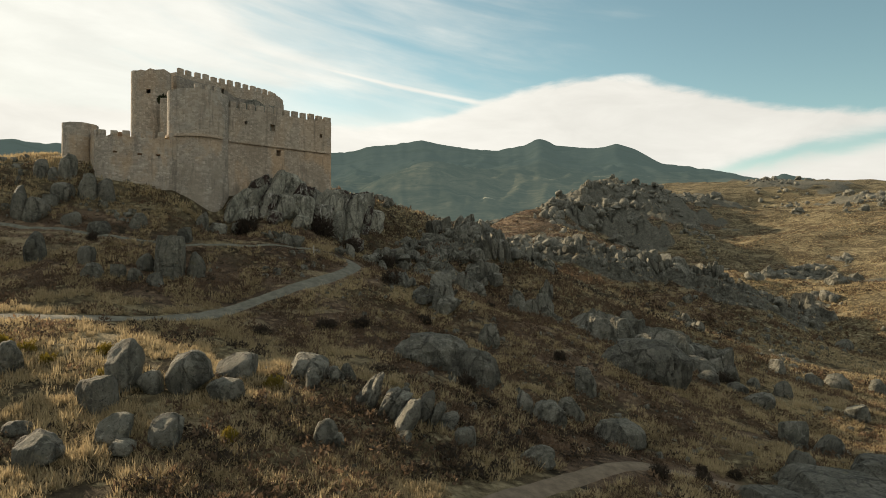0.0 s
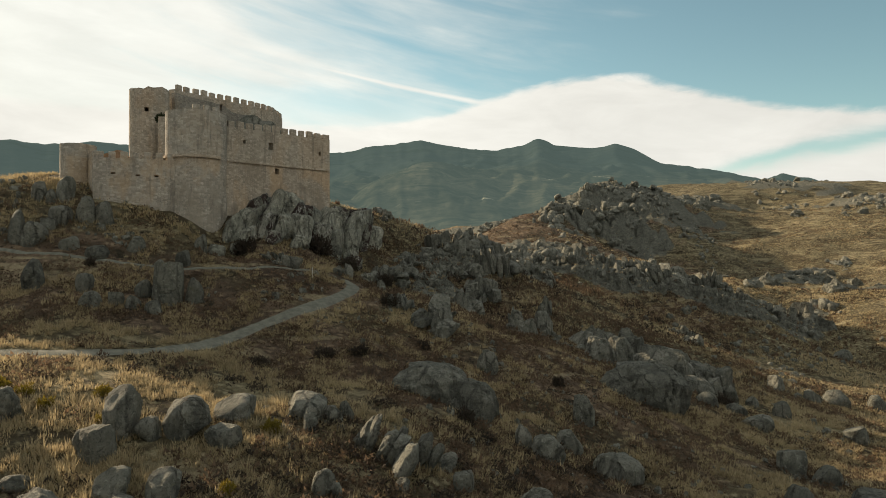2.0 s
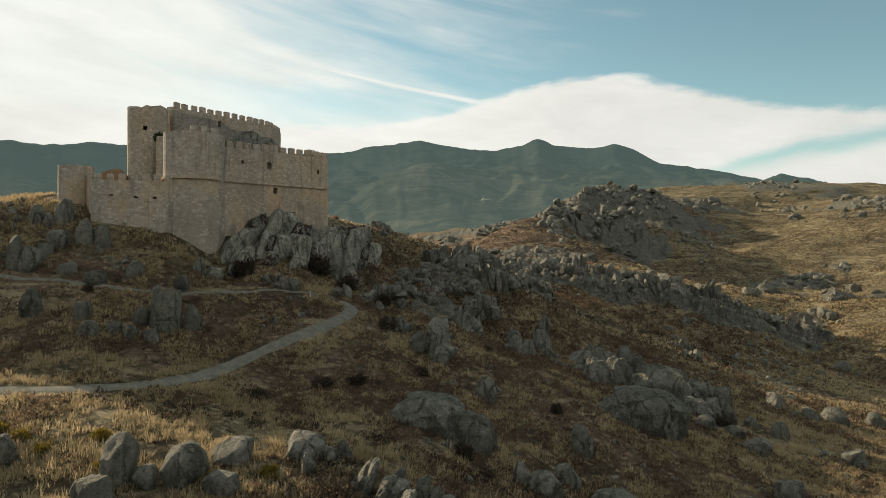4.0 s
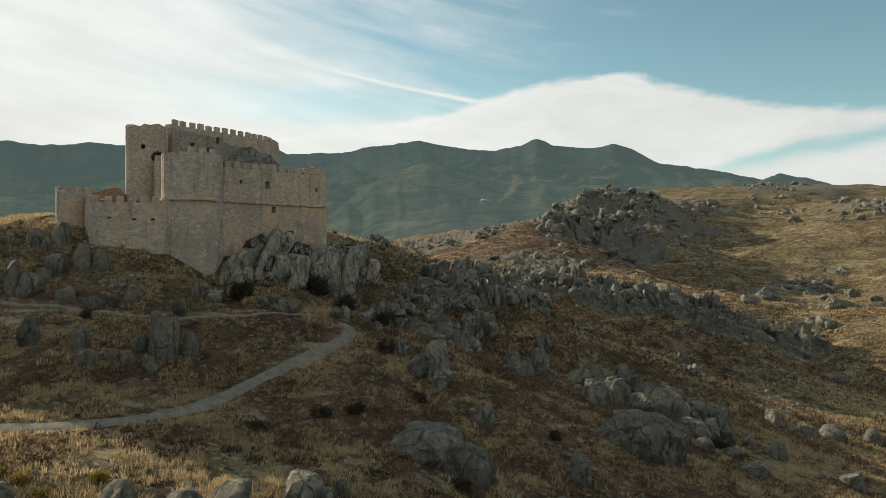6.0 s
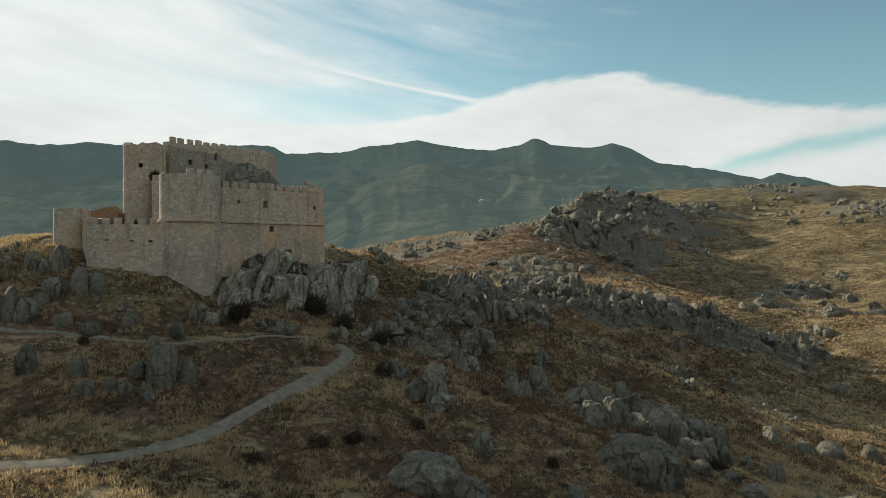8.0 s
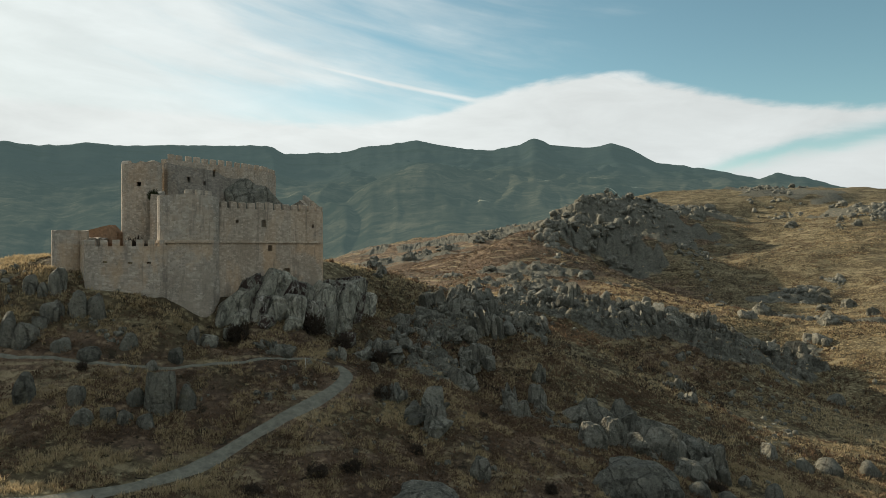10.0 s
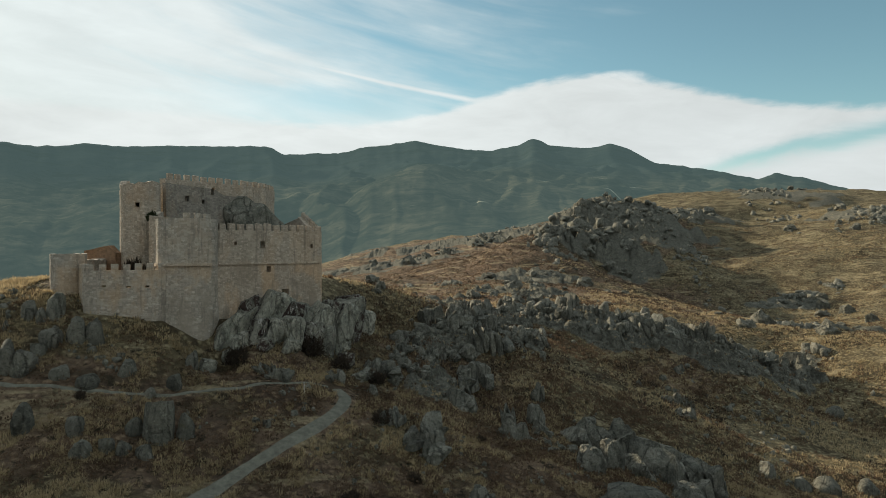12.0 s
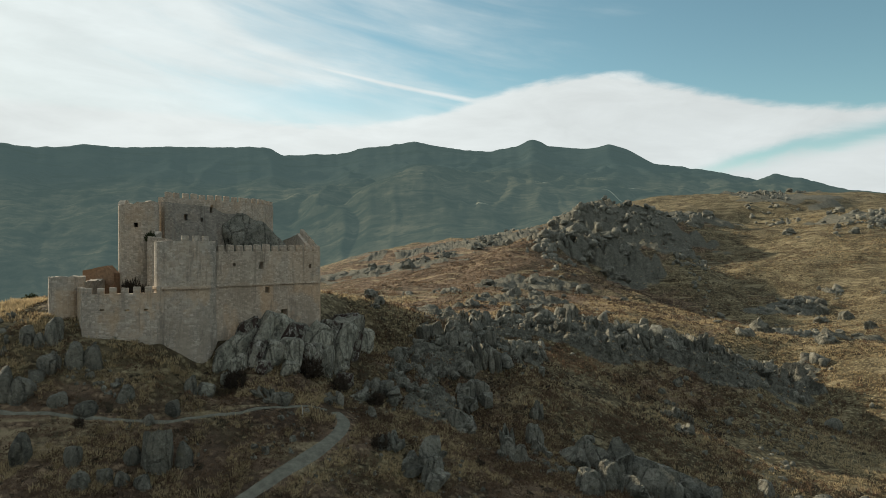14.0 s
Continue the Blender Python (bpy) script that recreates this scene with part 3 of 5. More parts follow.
def heath(x, y):
    h = np.zeros(np.shape(x))
    for cx, cy, rx, ry, a in HEATHS_AND_SHADE:
        h = np.maximum(h, a * np.exp(-((x - cx) / rx) ** 2 - ((y - cy) / ry) ** 2))
    for cx, cy, rx, ry, a in LIT_MEADOWS:
        h = h - a * np.exp(-((x - cx) / rx) ** 2 - ((y - cy) / ry) ** 2)
    return h


def mesh_from(name, verts, faces, mat, smooth_shade=True):
    me = bpy.data.meshes.new(name)
    verts = np.asarray(verts, dtype=np.float32)
    faces = np.asarray(faces, dtype=np.int32)
    n = faces.shape[1]
    me.vertices.add(len(verts))
    me.vertices.foreach_set("co", verts.ravel())
    me.loops.add(faces.size)
    me.loops.foreach_set("vertex_index", faces.ravel())
    me.polygons.add(len(faces))
    me.polygons.foreach_set("loop_start", np.arange(0, faces.size, n, dtype=np.int32))
    if smooth_shade:
        me.polygons.foreach_set("use_smooth", np.ones(len(faces), dtype=bool))
    me.update(calc_edges=True)
    me.materials.append(mat)
    return me


def grid_faces(nu, nv):
    i = np.arange(nu * nv).reshape(nv, nu)
    return np.stack([i[:-1, :-1], i[:-1, 1:], i[1:, 1:], i[1:, :-1]], -1).reshape(-1, 4)


def growing(start, step, rate, stop):
    out = [start]
    while out[-1] < stop:
        out.append(out[-1] + step)
        step *= rate
    return out


def build_ground():
    right = growing(70, 0.5, 1.03, 1700)
    xs = np.array([-v for v in reversed(right)] + list(np.arange(-69.5, 70, 0.55)) + right)
    ys = np.array([-v for v in reversed(growing(-18, 0.7, 1.06, 1500))] + list(np.arange(18.5, 130, 0.5)) + growing(130, 0.5, 1.015, 1650))
    gx, gy = np.meshgrid(xs, ys)
    gz, bare = height(gx, gy, True)
    v = np.stack([gx, gy, gz], -1).reshape(-1, 3)
    me = mesh_from("ground", v, grid_faces(len(xs), len(ys)), MAT_GROUND)
    me.attributes.new("rock", "FLOAT", "POINT").data.foreach_set("value", bare.ravel().astype(np.float32))
    me.attributes.new("heath", "FLOAT", "POINT").data.foreach_set("value", heath(gx, gy).ravel().astype(np.float32))
    ob = new("ground", me)
    tagged(ob, "dry golden grassland with bare brown soil on a rocky hillside", "ground", kind="structure")


build_ground()

# skyline of the far range: bearing in degrees, height in metres at 4.2 km
SKYLINE = [(-180, 450), (-100, 420), (-60, 480), (-43.2, 557), (-39.0, 600), (-34.2, 653), (-32.8, 637), (-30.6, 651), (-28.7, 675), (-25.9, 670), (-22.6, 692), (-14.9, 719),
           (-13.5, 669), (-8.1, 689), (-6.7, 721), (-3.6, 752), (-1.9, 775), (-0.1, 745), (2.9, 710), (5.0, 704), (7.2, 730), (8.2, 772), (8.9, 767), (10.0, 724),
           (11.4, 713), (13.4, 700), (15.3, 722), (16.7, 685), (19.0, 587), (23.5, 525), (26.8, 460), (28.0, 488), (30.4, 445), (33.0, 376), (39.6, 305), (60, 300), (110, 380), (180, 450)]


def build_mountains():
    bear = np.concatenate([np.arange(-180, -55, 2.5), np.arange(-55, 55, 0.22), np.arange(55, 180.1, 2.5)])
    rad = np.concatenate([np.linspace(1250, 4200, 90), np.linspace(4280, 4700, 6)])
    B, R = np.meshgrid(bear, rad)
    X, Y = R * np.sin(np.radians(B)), R * np.cos(np.radians(B))
    u = np.clip((R - 1250) / 2950, 0, 1)
    floor = np.interp(B, [-60, -35, -20, -10, 0, 30, 60], [-330, -300, -170, -40, 50, 60, 60])
    rise = 0.52 * np.clip(u / 0.62, 0, 1) ** 0.9 + 0.48 * np.clip((u - 0.55) / 0.45, 0, 1) ** 1.25
    P, Q = 0.82 * X - 0.57 * Y, 0.57 * X + 0.82 * Y
    n = fbm(P / 620, Q / 620, 3, 21)
    # spurs and gullies that run down towards the valley
    warp = 2.2 * (fbm(X / 500, Y / 500, 3, 61) - 0.5)
    gully = 1 - np.abs(2 * fbm(B / 3.4 + warp, R / 1300 + warp, 3, 31) - 1)
    body = np.minimum(1, 5 * u * (1 - u)) * np.clip((1 - u) / 0.12, 0, 1)
    drift = B + 3.0 * (fbm(X / 900, Y / 900, 2, 91) - 0.5) * np.clip((1 - u) / 0.25, 0, 1)
    sky = np.interp(drift, [b for b, _ in SKYLINE], [h for _, h in SKYLINE]) + 16 * (fbm(B * 1.6, B * 0 + 3, 4, 17) - 0.5)
    Z = floor + (sky - floor) * rise + body * (120 * (n - 0.5) + 60 * (gully - 0.75) )
    # foothills standing out of the valley: bearing, distance, breadth, height
    for b0, r0, wide, up in ((-4.6, 1900, 240, 60), (-9.5, 2200, 300, 40), (-15, 2600, 380, 40), (3.0, 2500, 320, 30)):
        Z = Z + up * np.exp(-(((B - b0) * R / 57.3) ** 2 + (R - r0) ** 2) / wide ** 2)
    Z = Z + 5 * (fbm(Q / 60, P / 60, 4, 41) - 0.5) * np.clip(1 - (u - 0.9) * 8, 0.5, 1)
    Z = np.where(R > 4200, sky - (R - 4200) * 0.8, Z)
    v = np.stack([X, Y, Z], -1).reshape(-1, 3)
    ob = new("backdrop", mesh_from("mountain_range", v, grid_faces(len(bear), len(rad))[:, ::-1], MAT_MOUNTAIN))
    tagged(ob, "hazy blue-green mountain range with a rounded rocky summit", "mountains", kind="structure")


build_mountains()


def build_track(name, pts, width, label, mat=None):
    p = np.array(pts, float)
    t = np.concatenate([[0], np.cumsum(np.hypot(*np.diff(p, axis=0).T))])
    s = np.arange(0, t[-1], 0.6)
    # smooth the corners
    x, y = np.interp(s, t, p[:, 0]), np.interp(s, t, p[:, 1])
    k = np.ones(9) / 9
    x = np.convolve(np.pad(x, 4, "edge"), k, "valid")
    y = np.convolve(np.pad(y, 4, "edge"), k, "valid")
    dx, dy = np.gradient(x), np.gradient(y)
    l = np.hypot(dx, dy)
    nx, ny = -dy / l, dx / l
    cols = np.linspace(-1, 1, 7)
    wob = width * (0.5 + 0.22 * (fbm(s / 5, s * 0 + 2, 3, 7) - 0.5))
    X = x[:, None] + nx[:, None] * wob[:, None] * cols
    Y = y[:, None] + ny[:, None] * wob[:, None] * cols
    Z = height(X, Y) + 0.09 - 0.16 * np.abs(cols) ** 4
    v = np.stack([X, Y, Z], -1).reshape(-1, 3)
    ob = new(name, mesh_from(name, v, grid_faces(len(cols), len(s)), mat or MAT_DIRT))
    tagged(ob, label, "path", kind="structure")


build_track("path", MAIN_TRACK, 2.0, "pale packed-dirt track winding up to the castle")
build_track("footpath", UPPER_TRACK, 0.5, "narrow trodden footpath below the castle wall")
build_track("road", LOWER_TRACK, 1.7, "brown dirt track between granite slabs", MAT_SOIL)


# ---- castle ----
def part(name, me, parent, label="", mat=None):
    ob = new(name, me)
    if mat is not None and not me.materials:
        me.materials.append(mat)
    if parent is not None:
        ob.parent = parent
        ob.matrix_parent_inverse = Matrix.Translation(BASE_OF[parent.name]).inverted() if parent.name in BASE_OF else Matrix()
    return tagged(ob, label)


BASE_OF = {}


def shell(name, plan, thick, z0, top, openings=(), closed=False, step=0.7, mat=None, flare=0.0, rough=0.05, seed=0):
    """A wall that stands on a plan line, its face on the right of the line's direction. top: a height or a function of the length;
    openings: (s0, s1, z0, z1) along the face. Faces round the openings go through the thickness."""
    pts = [Vector(q) for q in plan]
    if closed:
        pts.append(pts[0])
    cum = [0.0]
    for a, b in zip(pts, pts[1:]):
        cum.append(cum[-1] + (b - a).length)
    total = cum[-1]
    ss = set(np.round(np.linspace(0, total, max(2, round(total / step)) + 1), 4))
    for o in openings:
        ss |= {round(o[0], 4), round(o[1], 4)}
    ss = sorted(v for v in ss if 0 <= v <= total + 1e-6)
    topf = top if callable(top) else (lambda s: top)
    zmin_top = min(topf(s) for s in ss)
    zz = set(np.round(np.arange(z0, zmin_top, 0.9), 4)) | {round(z0, 4)}
    for o in openings:
        zz |= {round(o[2], 4), round(o[3], 4)}
    zz = sorted(zz)
    if zmin_top - zz[-1] < 0.2:
        zz.pop()
    nz = len(zz) + 1
    P, Nn = [], []
    for s in ss:
        k = min(range(len(cum) - 1), key=lambda i: 0 if cum[i] <= s <= cum[i + 1] + 1e-6 else 1)
        f = (s - cum[k]) / max(1e-9, cum[k + 1] - cum[k])
        P.append(pts[k].lerp(pts[k + 1], f))
    m = len(ss)
    for i in range(m):
        if closed:
            a, b = P[(i - 1) % (m - 1)], P[(i + 1) % (m - 1)] if i < m - 1 else P[1]
        else:
            a, b = P[max(0, i - 1)], P[min(m - 1, i + 1)]
        d = (b - a).normalized()
        Nn.append(Vector((d.y, -d.x)))
    if closed:
        P[-1], Nn[-1] = P[0], Nn[0]
    bm = bmesh.new()
    uvl = bm.loops.layers.uv.new("UVMap")
    out, inn = {}, {}
    last = m - 1 if closed else m
    for i in range(last):
        t = topf(ss[i])
        for j in range(nz):
            z = zz[j] if j < nz - 1 else t
            w = rough * (noise.noise(Vector((P[i].x * 0.7 + seed, P[i].y * 0.7, z * 0.7))))
            fl = flare * max(0.0, 1 - (z - z0) / 9.0)
            q = P[i] + Nn[i] * (w + fl)
            out[i, j] = bm.verts.new((q.x, q.y, z + (w * 1.5 if j == nz - 1 else 0)))
            q = P[i] - Nn[i] * thick
            inn[i, j] = bm.verts.new((q.x, q.y, z + (w if j == nz - 1 else 0)))
    idx = lambda i: i % (m - 1) if closed else i

    def quad(vs, uvs):
        try:
            f = bm.faces.new(vs)
        except ValueError:
            return
        for lp, c in zip(f.loops, uvs):
            lp[uvl].uv = c

    def is_open(i, j):
        if not (0 <= i < m - 1 and 0 <= j < nz - 1):
            return False
        sc = 0.5 * (ss[i] + ss[i + 1])
        zc = 0.5 * (zz[j] + (zz[j + 1] if j + 1 < nz - 1 else zz[j] + 0.1))
        return any(o[0] < sc < o[1] and o[2] < zc < o[3] for o in openings)

    for i in range(m - 1):
        a, b = idx(i), idx(i + 1)
        for j in range(nz - 1):
            za, zb = zz[j], (zz[j + 1] if j + 1 < nz - 1 else topf(ss[i]))
            U = [(ss[i], za), (ss[i + 1], za), (ss[i + 1], zb), (ss[i], zb)]
            if is_open(i, j):
                if not is_open(i - 1, j):
                    quad([out[a, j], out[a, j + 1], inn[a, j + 1], inn[a, j]], [(0, za), (0, zb), (thick, zb), (thick, za)])
                if not is_open(i + 1, j):
                    quad([out[b, j + 1], out[b, j], inn[b, j], inn[b, j + 1]], [(0, zb), (0, za), (thick, za), (thick, zb)])
                if not is_open(i, j - 1):
                    quad([out[b, j], out[a, j], inn[a, j], inn[b, j]], [(0, 0), (1, 0), (1, thick), (0, thick)])
                if not is_open(i, j + 1):
                    quad([out[a, j + 1], out[b, j + 1], inn[b, j + 1], inn[a, j + 1]], [(0, 0), (1, 0), (1, thick), (0, thick)])
                continue
            quad([out[a, j], out[b, j], out[b, j + 1], out[a, j + 1]], U)
            quad([inn[b, j], inn[a, j], inn[a, j + 1], inn[b, j + 1]], [U[1], U[0], U[3], U[2]])
        j = nz - 1
        quad([out[a, j], out[b, j], inn[b, j], inn[a, j]], [(ss[i], 0), (ss[i + 1], 0), (ss[i + 1], thick), (ss[i], thick)])
    if not closed:
        for i, flip in ((0, 1), (m - 1, 0)):
            for j in range(nz - 1):
                vs = [out[i, j], out[i, j + 1], inn[i, j + 1], inn[i, j]]
                us = [(0, j * 0.9), (0, j * 0.9 + 0.9), (thick, j * 0.9 + 0.9), (thick, j * 0.9)]
                quad(vs if flip else vs[::-1], us if flip else us[::-1])
    bmesh.ops.recalc_face_normals(bm, faces=bm.faces)
    me = bpy.data.meshes.new(name)
    bm.to_mesh(me)
    bm.free()
    me.materials.append(mat or MAT_WALL)
    return me, P, Nn, ss


def ring(cx, cy, r, n=36, start=0.0):
    return [(cx + r * math.cos(start + 2 * math.pi * i / n), cy + r * math.sin(start + 2 * math.pi * i / n)) for i in range(n)]


def disc(name, cx, cy, r, z, mat):
    bm = bmesh.new()
    bmesh.ops.create_circle(bm, cap_ends=True, radius=r, segments=36, matrix=Matrix.Translation((cx, cy, z)))
    ext = bmesh.ops.extrude_face_region(bm, geom=bm.faces[:])
    bmesh.ops.translate(bm, verts=[v for v in ext["geom"] if isinstance(v, bmesh.types.BMVert)], vec=(0, 0, -0.5))
    bmesh.ops.recalc_face_normals(bm, faces=bm.faces)
    me = bpy.data.meshes.new(name)
    bm.to_mesh(me)
    bm.free()
    me.materials.append(mat)
    return me


def merlon_mesh(name, w, d, h, mat, broken=False):
    bm = bmesh.new()
    bmesh.ops.create_cube(bm, size=1, matrix=Matrix.Translation((0, 0, h / 2)) @ Matrix.Diagonal((w, d, h, 1)))
    bmesh.ops.bevel(bm, geom=bm.edges[:], offset=0.06, segments=1, affect="EDGES")
    for v in bm.verts:
        if v.co.z > h * 0.5:
            v.co.z += (0.1 if not broken else 0.4) * noise.noise(Vector((v.co.x * 2 + w * 9, v.co.y, 3.1 * h))) - (0.35 if broken and v.co.x > 0 else 0)
        v.co.x += 0.05 * noise.noise(v.co * 2)
    uvl = bm.loops.layers.uv.new("UVMap")
    for f in bm.faces:
        for lp in f.loops:
            c = lp.vert.co
            lp[uvl].uv = (c.x, c.z) if abs(f.normal.y) > 0.5 else ((c.y, c.z) if abs(f.normal.z) < 0.5 else (c.x, c.y))
    me = bpy.data.meshes.new(name)
    bm.to_mesh(me)
    bm.free()
    me.materials.append(mat)
    return me


def crenellate(parent, plan, z, pitch, me, inset=0.3, closed=False, s0=0.0, s1=None, skip=(), variants=()):
    pts = [Vector(q) for q in plan]
    if closed:
        pts.append(pts[0])
    cum = [0.0]
    for a, b in zip(pts, pts[1:]):
        cum.append(cum[-1] + (b - a).length)
    end = s1 if s1 is not None else cum[-1]
    n = int((end - s0) / pitch)
    zf = z if callable(z) else (lambda s: z)
    for i in range(n):
        if i in skip:
            continue
        s = s0 + (i + 0.5) * (end - s0) / n
        k = max(j for j in range(len(cum) - 1) if cum[j] <= s + 1e-6)
        f = (s - cum[k]) / (cum[k + 1] - cum[k])
        p, d = pts[k].lerp(pts[k + 1], f), (pts[k + 1] - pts[k]).normalized()
        q = p - Vector((d.y, -d.x)) * inset
        mesh = variants[i % len(variants)] if variants and random.random() < 0.3 else me
        ob = part("merlon", mesh, parent)
        ob.matrix_basis = Matrix.Translation((q.x, q.y, zf(s) - 0.12)) @ Matrix.Rotation(math.atan2(d.y, d.x), 4, "Z") @ Matrix.Diagonal((random.uniform(0.93, 1.08), 1, random.uniform(0.9, 1.06), 1))


def arc(cx, cy, r, a0, a1, n=12):
    return [(cx + r * math.cos(radians(a0 + (a1 - a0) * i / n)), cy + r * math.sin(radians(a0 + (a1 - a0) * i / n))) for i in range(n + 1)]


def along(p, q, x):
    """The length along the line p to q at which it reaches x."""
    return (x - p[0]) / (q[0] - p[0]) * math.hypot(q[0] - p[0], q[1] - p[1])


def build_castle():
    castle = new("castle")
    castle.location = (-33, 96, 30)
    BASE_OF[castle.name] = (-33, 96, 30)
    tagged(castle, "ruined granite castle with round towers and crenellated walls on rock", "castle")
    m_front = merlon_mesh("merlon", 0.9, 0.55, 1.0, MAT_WALL)
    m_broken = merlon_mesh("merlon_broken", 0.95, 0.6, 1.25, MAT_WALL, True)
    m_low = merlon_mesh("merlon_low", 0.82, 0.5, 0.95, MAT_WALL_OLD)
    m_keep = merlon_mesh("merlon_keep", 0.95, 0.55, 1.0, MAT_WALL)

    # long front wall
    A, B = (-31.0, 86.35), (-17.3, 98.6)
    L = math.hypot(B[0] - A[0], B[1] - A[1])
    op = []
    for x, z, w, h in ((-24.6, 38.3, 0.75, 1.0), (-23.9, 34.75, 0.7, 0.85), (-21.9, 31.2, 1.1, 1.2), (-18.6, 38.1, 0.4, 0.6), (-27.6, 38.5, 0.4, 0.5)):
        s = along(A, B, x)
        op.append((s - w / 2, s + w / 2, z - h / 2, z + h / 2))
    me, *_ = shell("front_wall", [A, B], 1.3, 25.0, lambda s: 40.35, op, seed=1)
    front = part("front_wall", me, castle, "pale tan granite rubble wall with small dark windows")
    crenellate(front, [A, B], 40.35, 1.36, m_front, 0.28, s0=2.0, variants=[m_broken])
    # east wall climbing the rock
    C = (-23.6, 116.0)
    me, *_ = shell("east_wall", [B, C], 1.1, 27.0, lambda s: 40.35 + max(0, s - 2) * 0.2, seed=2)
    east = part("east_wall", me, castle, "stepped granite wall lit by the sun")
    crenellate(east, [B, C], lambda s: 40.35 + max(0, s - 2) * 0.2, 1.4, m_front, 0.28)

    # big round corner tower
    tc, tr = (-33.4, 87.0), 3.95
    plan = ring(*tc, tr, 40)
    def rim(s):
        return 41.7 + 0.35 * noise.noise(Vector((s * 0.4, 3, 0)))
    me, *_ = shell("corner_tower", plan, 1.2, 22.5, rim, closed=True, flare=0.25, mat=MAT_WALL_OLD, seed=3)
    tower = part("corner_tower", me, castle, "broad round granite tower with a worn rim")
    part("tower_platform", disc("tower_platform", *tc, tr - 1.0, 41.0, MAT_WALL_OLD), tower)
    crenellate(tower, arc(*tc, tr, -80, -15, 6), 41.6, 1.35, m_low, 0.4)
    # string course round the tower and along the wall
    bm_me, *_ = shell("string_course", arc(*tc, tr + 0.26, 170, 345, 30), 0.4, 35.45, 35.8, step=0.5, rough=0.04)
    part("string_course", bm_me, tower, "projecting stone string course")
    dx, dy = (B[0] - A[0]) / L, (B[1] - A[1]) / L
    off = (dy * 0.24, -dx * 0.24)
    a2 = (A[0] + dx * 2.0 + off[0], A[1] + dy * 2.0 + off[1])
    b2 = (B[0] - dx * 0.3 + off[0], B[1] - dy * 0.3 + off[1])
    me, *_ = shell("string_course", [a2, b2], 0.4, 35.5, 35.8, rough=0.04)
    part("string_course", me, front, "projecting stone string course")

    # low outer wall and turret
    Q = [(-47.0, 84.5), (-43.6, 80.0), (-34.6, 83.4)]
    op = [(7.6, 8.1, 32.9, 33.15), (10.4, 10.95, 32.75, 33.0), (12.6, 13.1, 32.75, 33.0)]
    me, *_ = shell("outer_wall", Q, 1.0, 27.0, 35.0, op, mat=MAT_WALL_OLD, seed=4)
    low = part("outer_wall", me, castle, "grey granite outer wall with narrow loopholes")
    crenellate(low, Q[1:], 35.0, 1.25, m_low, 0.26)
    crenellate(low, Q[:2], 35.0, 1.3, m_low, 0.26, s0=1.5)
    uc, ur = (-48.0, 84.4), 2.15
    me, *_ = shell("outer_turret", ring(*uc, ur, 28), 0.6, 30.0, lambda s: 37.15 + 0.12 * noise.noise(Vector((s, 1, 9))), closed=True, mat=MAT_WALL_OLD, seed=5)
    turret = part("outer_turret", me, castle, "low round granite turret with an open top")
    part("tower_platform", disc("turret_platform", *uc, ur - 0.5, 36.5, MAT_WALL_OLD), turret)

    # tall round tower
    kc, kr = (-44.8, 97.9), 2.85
    def torn(s):
        return 47.6 + 0.6 * noise.noise(Vector((s * 0.5, 8, 0))) + 0.5 * noise.noise(Vector((s * 1.4, 2, 5))) + (0.35 if s % 7 < 3 else 0)
    s_w = (1.5 * math.pi + 0.28) * kr
    me, *_ = shell("tall_tower", ring(*kc, kr, 36), 0.9, 30.0, torn, [(s_w - 0.3, s_w + 0.3, 44.1, 44.75)], closed=True, mat=MAT_WALL, seed=6)
    tall = part("tall_tower", me, castle, "tall slender round tower with a crumbling rim")
    part("tower_platform", disc("tall_platform", *kc, kr - 0.8, 46.9, MAT_WALL_OLD), tall)

    # curved keep wall
    K = [(-42.6, 101.5), (-41.2, 104.2), (-39.7, 105.6), (-38.3, 107.6), (-36.9, 109.3), (-34.9, 111.6), (-33.3, 113.6), (-32.2, 115.8), (-31.2, 118.0), (-31.0, 124)]
    op = []
    for s, z in ((4.6, 46.6), (7.2, 46.1), (8.9, 47.9), (13.8, 44.3)):
        op.append((s - 0.27, s + 0.27, z - 0.4, z + 0.4))
    me, *_ = shell("keep_wall", K, 1.2, 31.0, 49.1, op, mat=MAT_WALL, seed=7)
    keep = part("keep_wall", me, castle, "high curved keep wall with a row of merlons")
    crenellate(keep, K, 49.1, 1.5, m_keep, 0.28, s0=0.4)
    # older gabled wall against the keep and a stair block by the tall tower
    G = [(-42.0, 100.6), (-40.6, 103.4), (-38.9, 105.0), (-36.2, 108.3), (-32.6, 112.6)]
    me, *_ = shell("inner_wall", G, 0.8, 31.0, lambda s: 48.3 - 0.05 * s if s < 9 else 47.8 - (s - 9) * 0.55, [(3.6, 4.2, 45.6, 46.5), (6.4, 6.9, 45.3, 46.0), (8.1, 8.6, 46.9, 47.5)], mat=MAT_WALL_DARK, seed=8)
    part("inner_wall", me, castle, "darker gabled rubble wall leaning on the keep")
    S = [(-41.7, 96.6), (-41.0, 92.0), (-37.6, 90.6), (-34.6, 92.0)]
    me, *_ = shell("stair_wall", S, 0.9, 30.0, lambda s: 43.4 - 0.15 * s + 0.4 * noise.noise(Vector((s, 4, 4))), mat=MAT_WALL, seed=9)
    part("stair_wall", me, castle, "broken wall beside the tall tower")
    # closing walls at the back
    W = [(-52, 112), (-50.2, 98.6), (-48.6, 86.6)]
    me, *_ = shell("west_wall", W, 1.0, 28.0, lambda s: 36.3 + 0.3 * noise.noise(Vector((s, 6, 1))), mat=MAT_WALL_OLD, seed=10)
    part("west_wall", me, castle, "low grey outer wall")
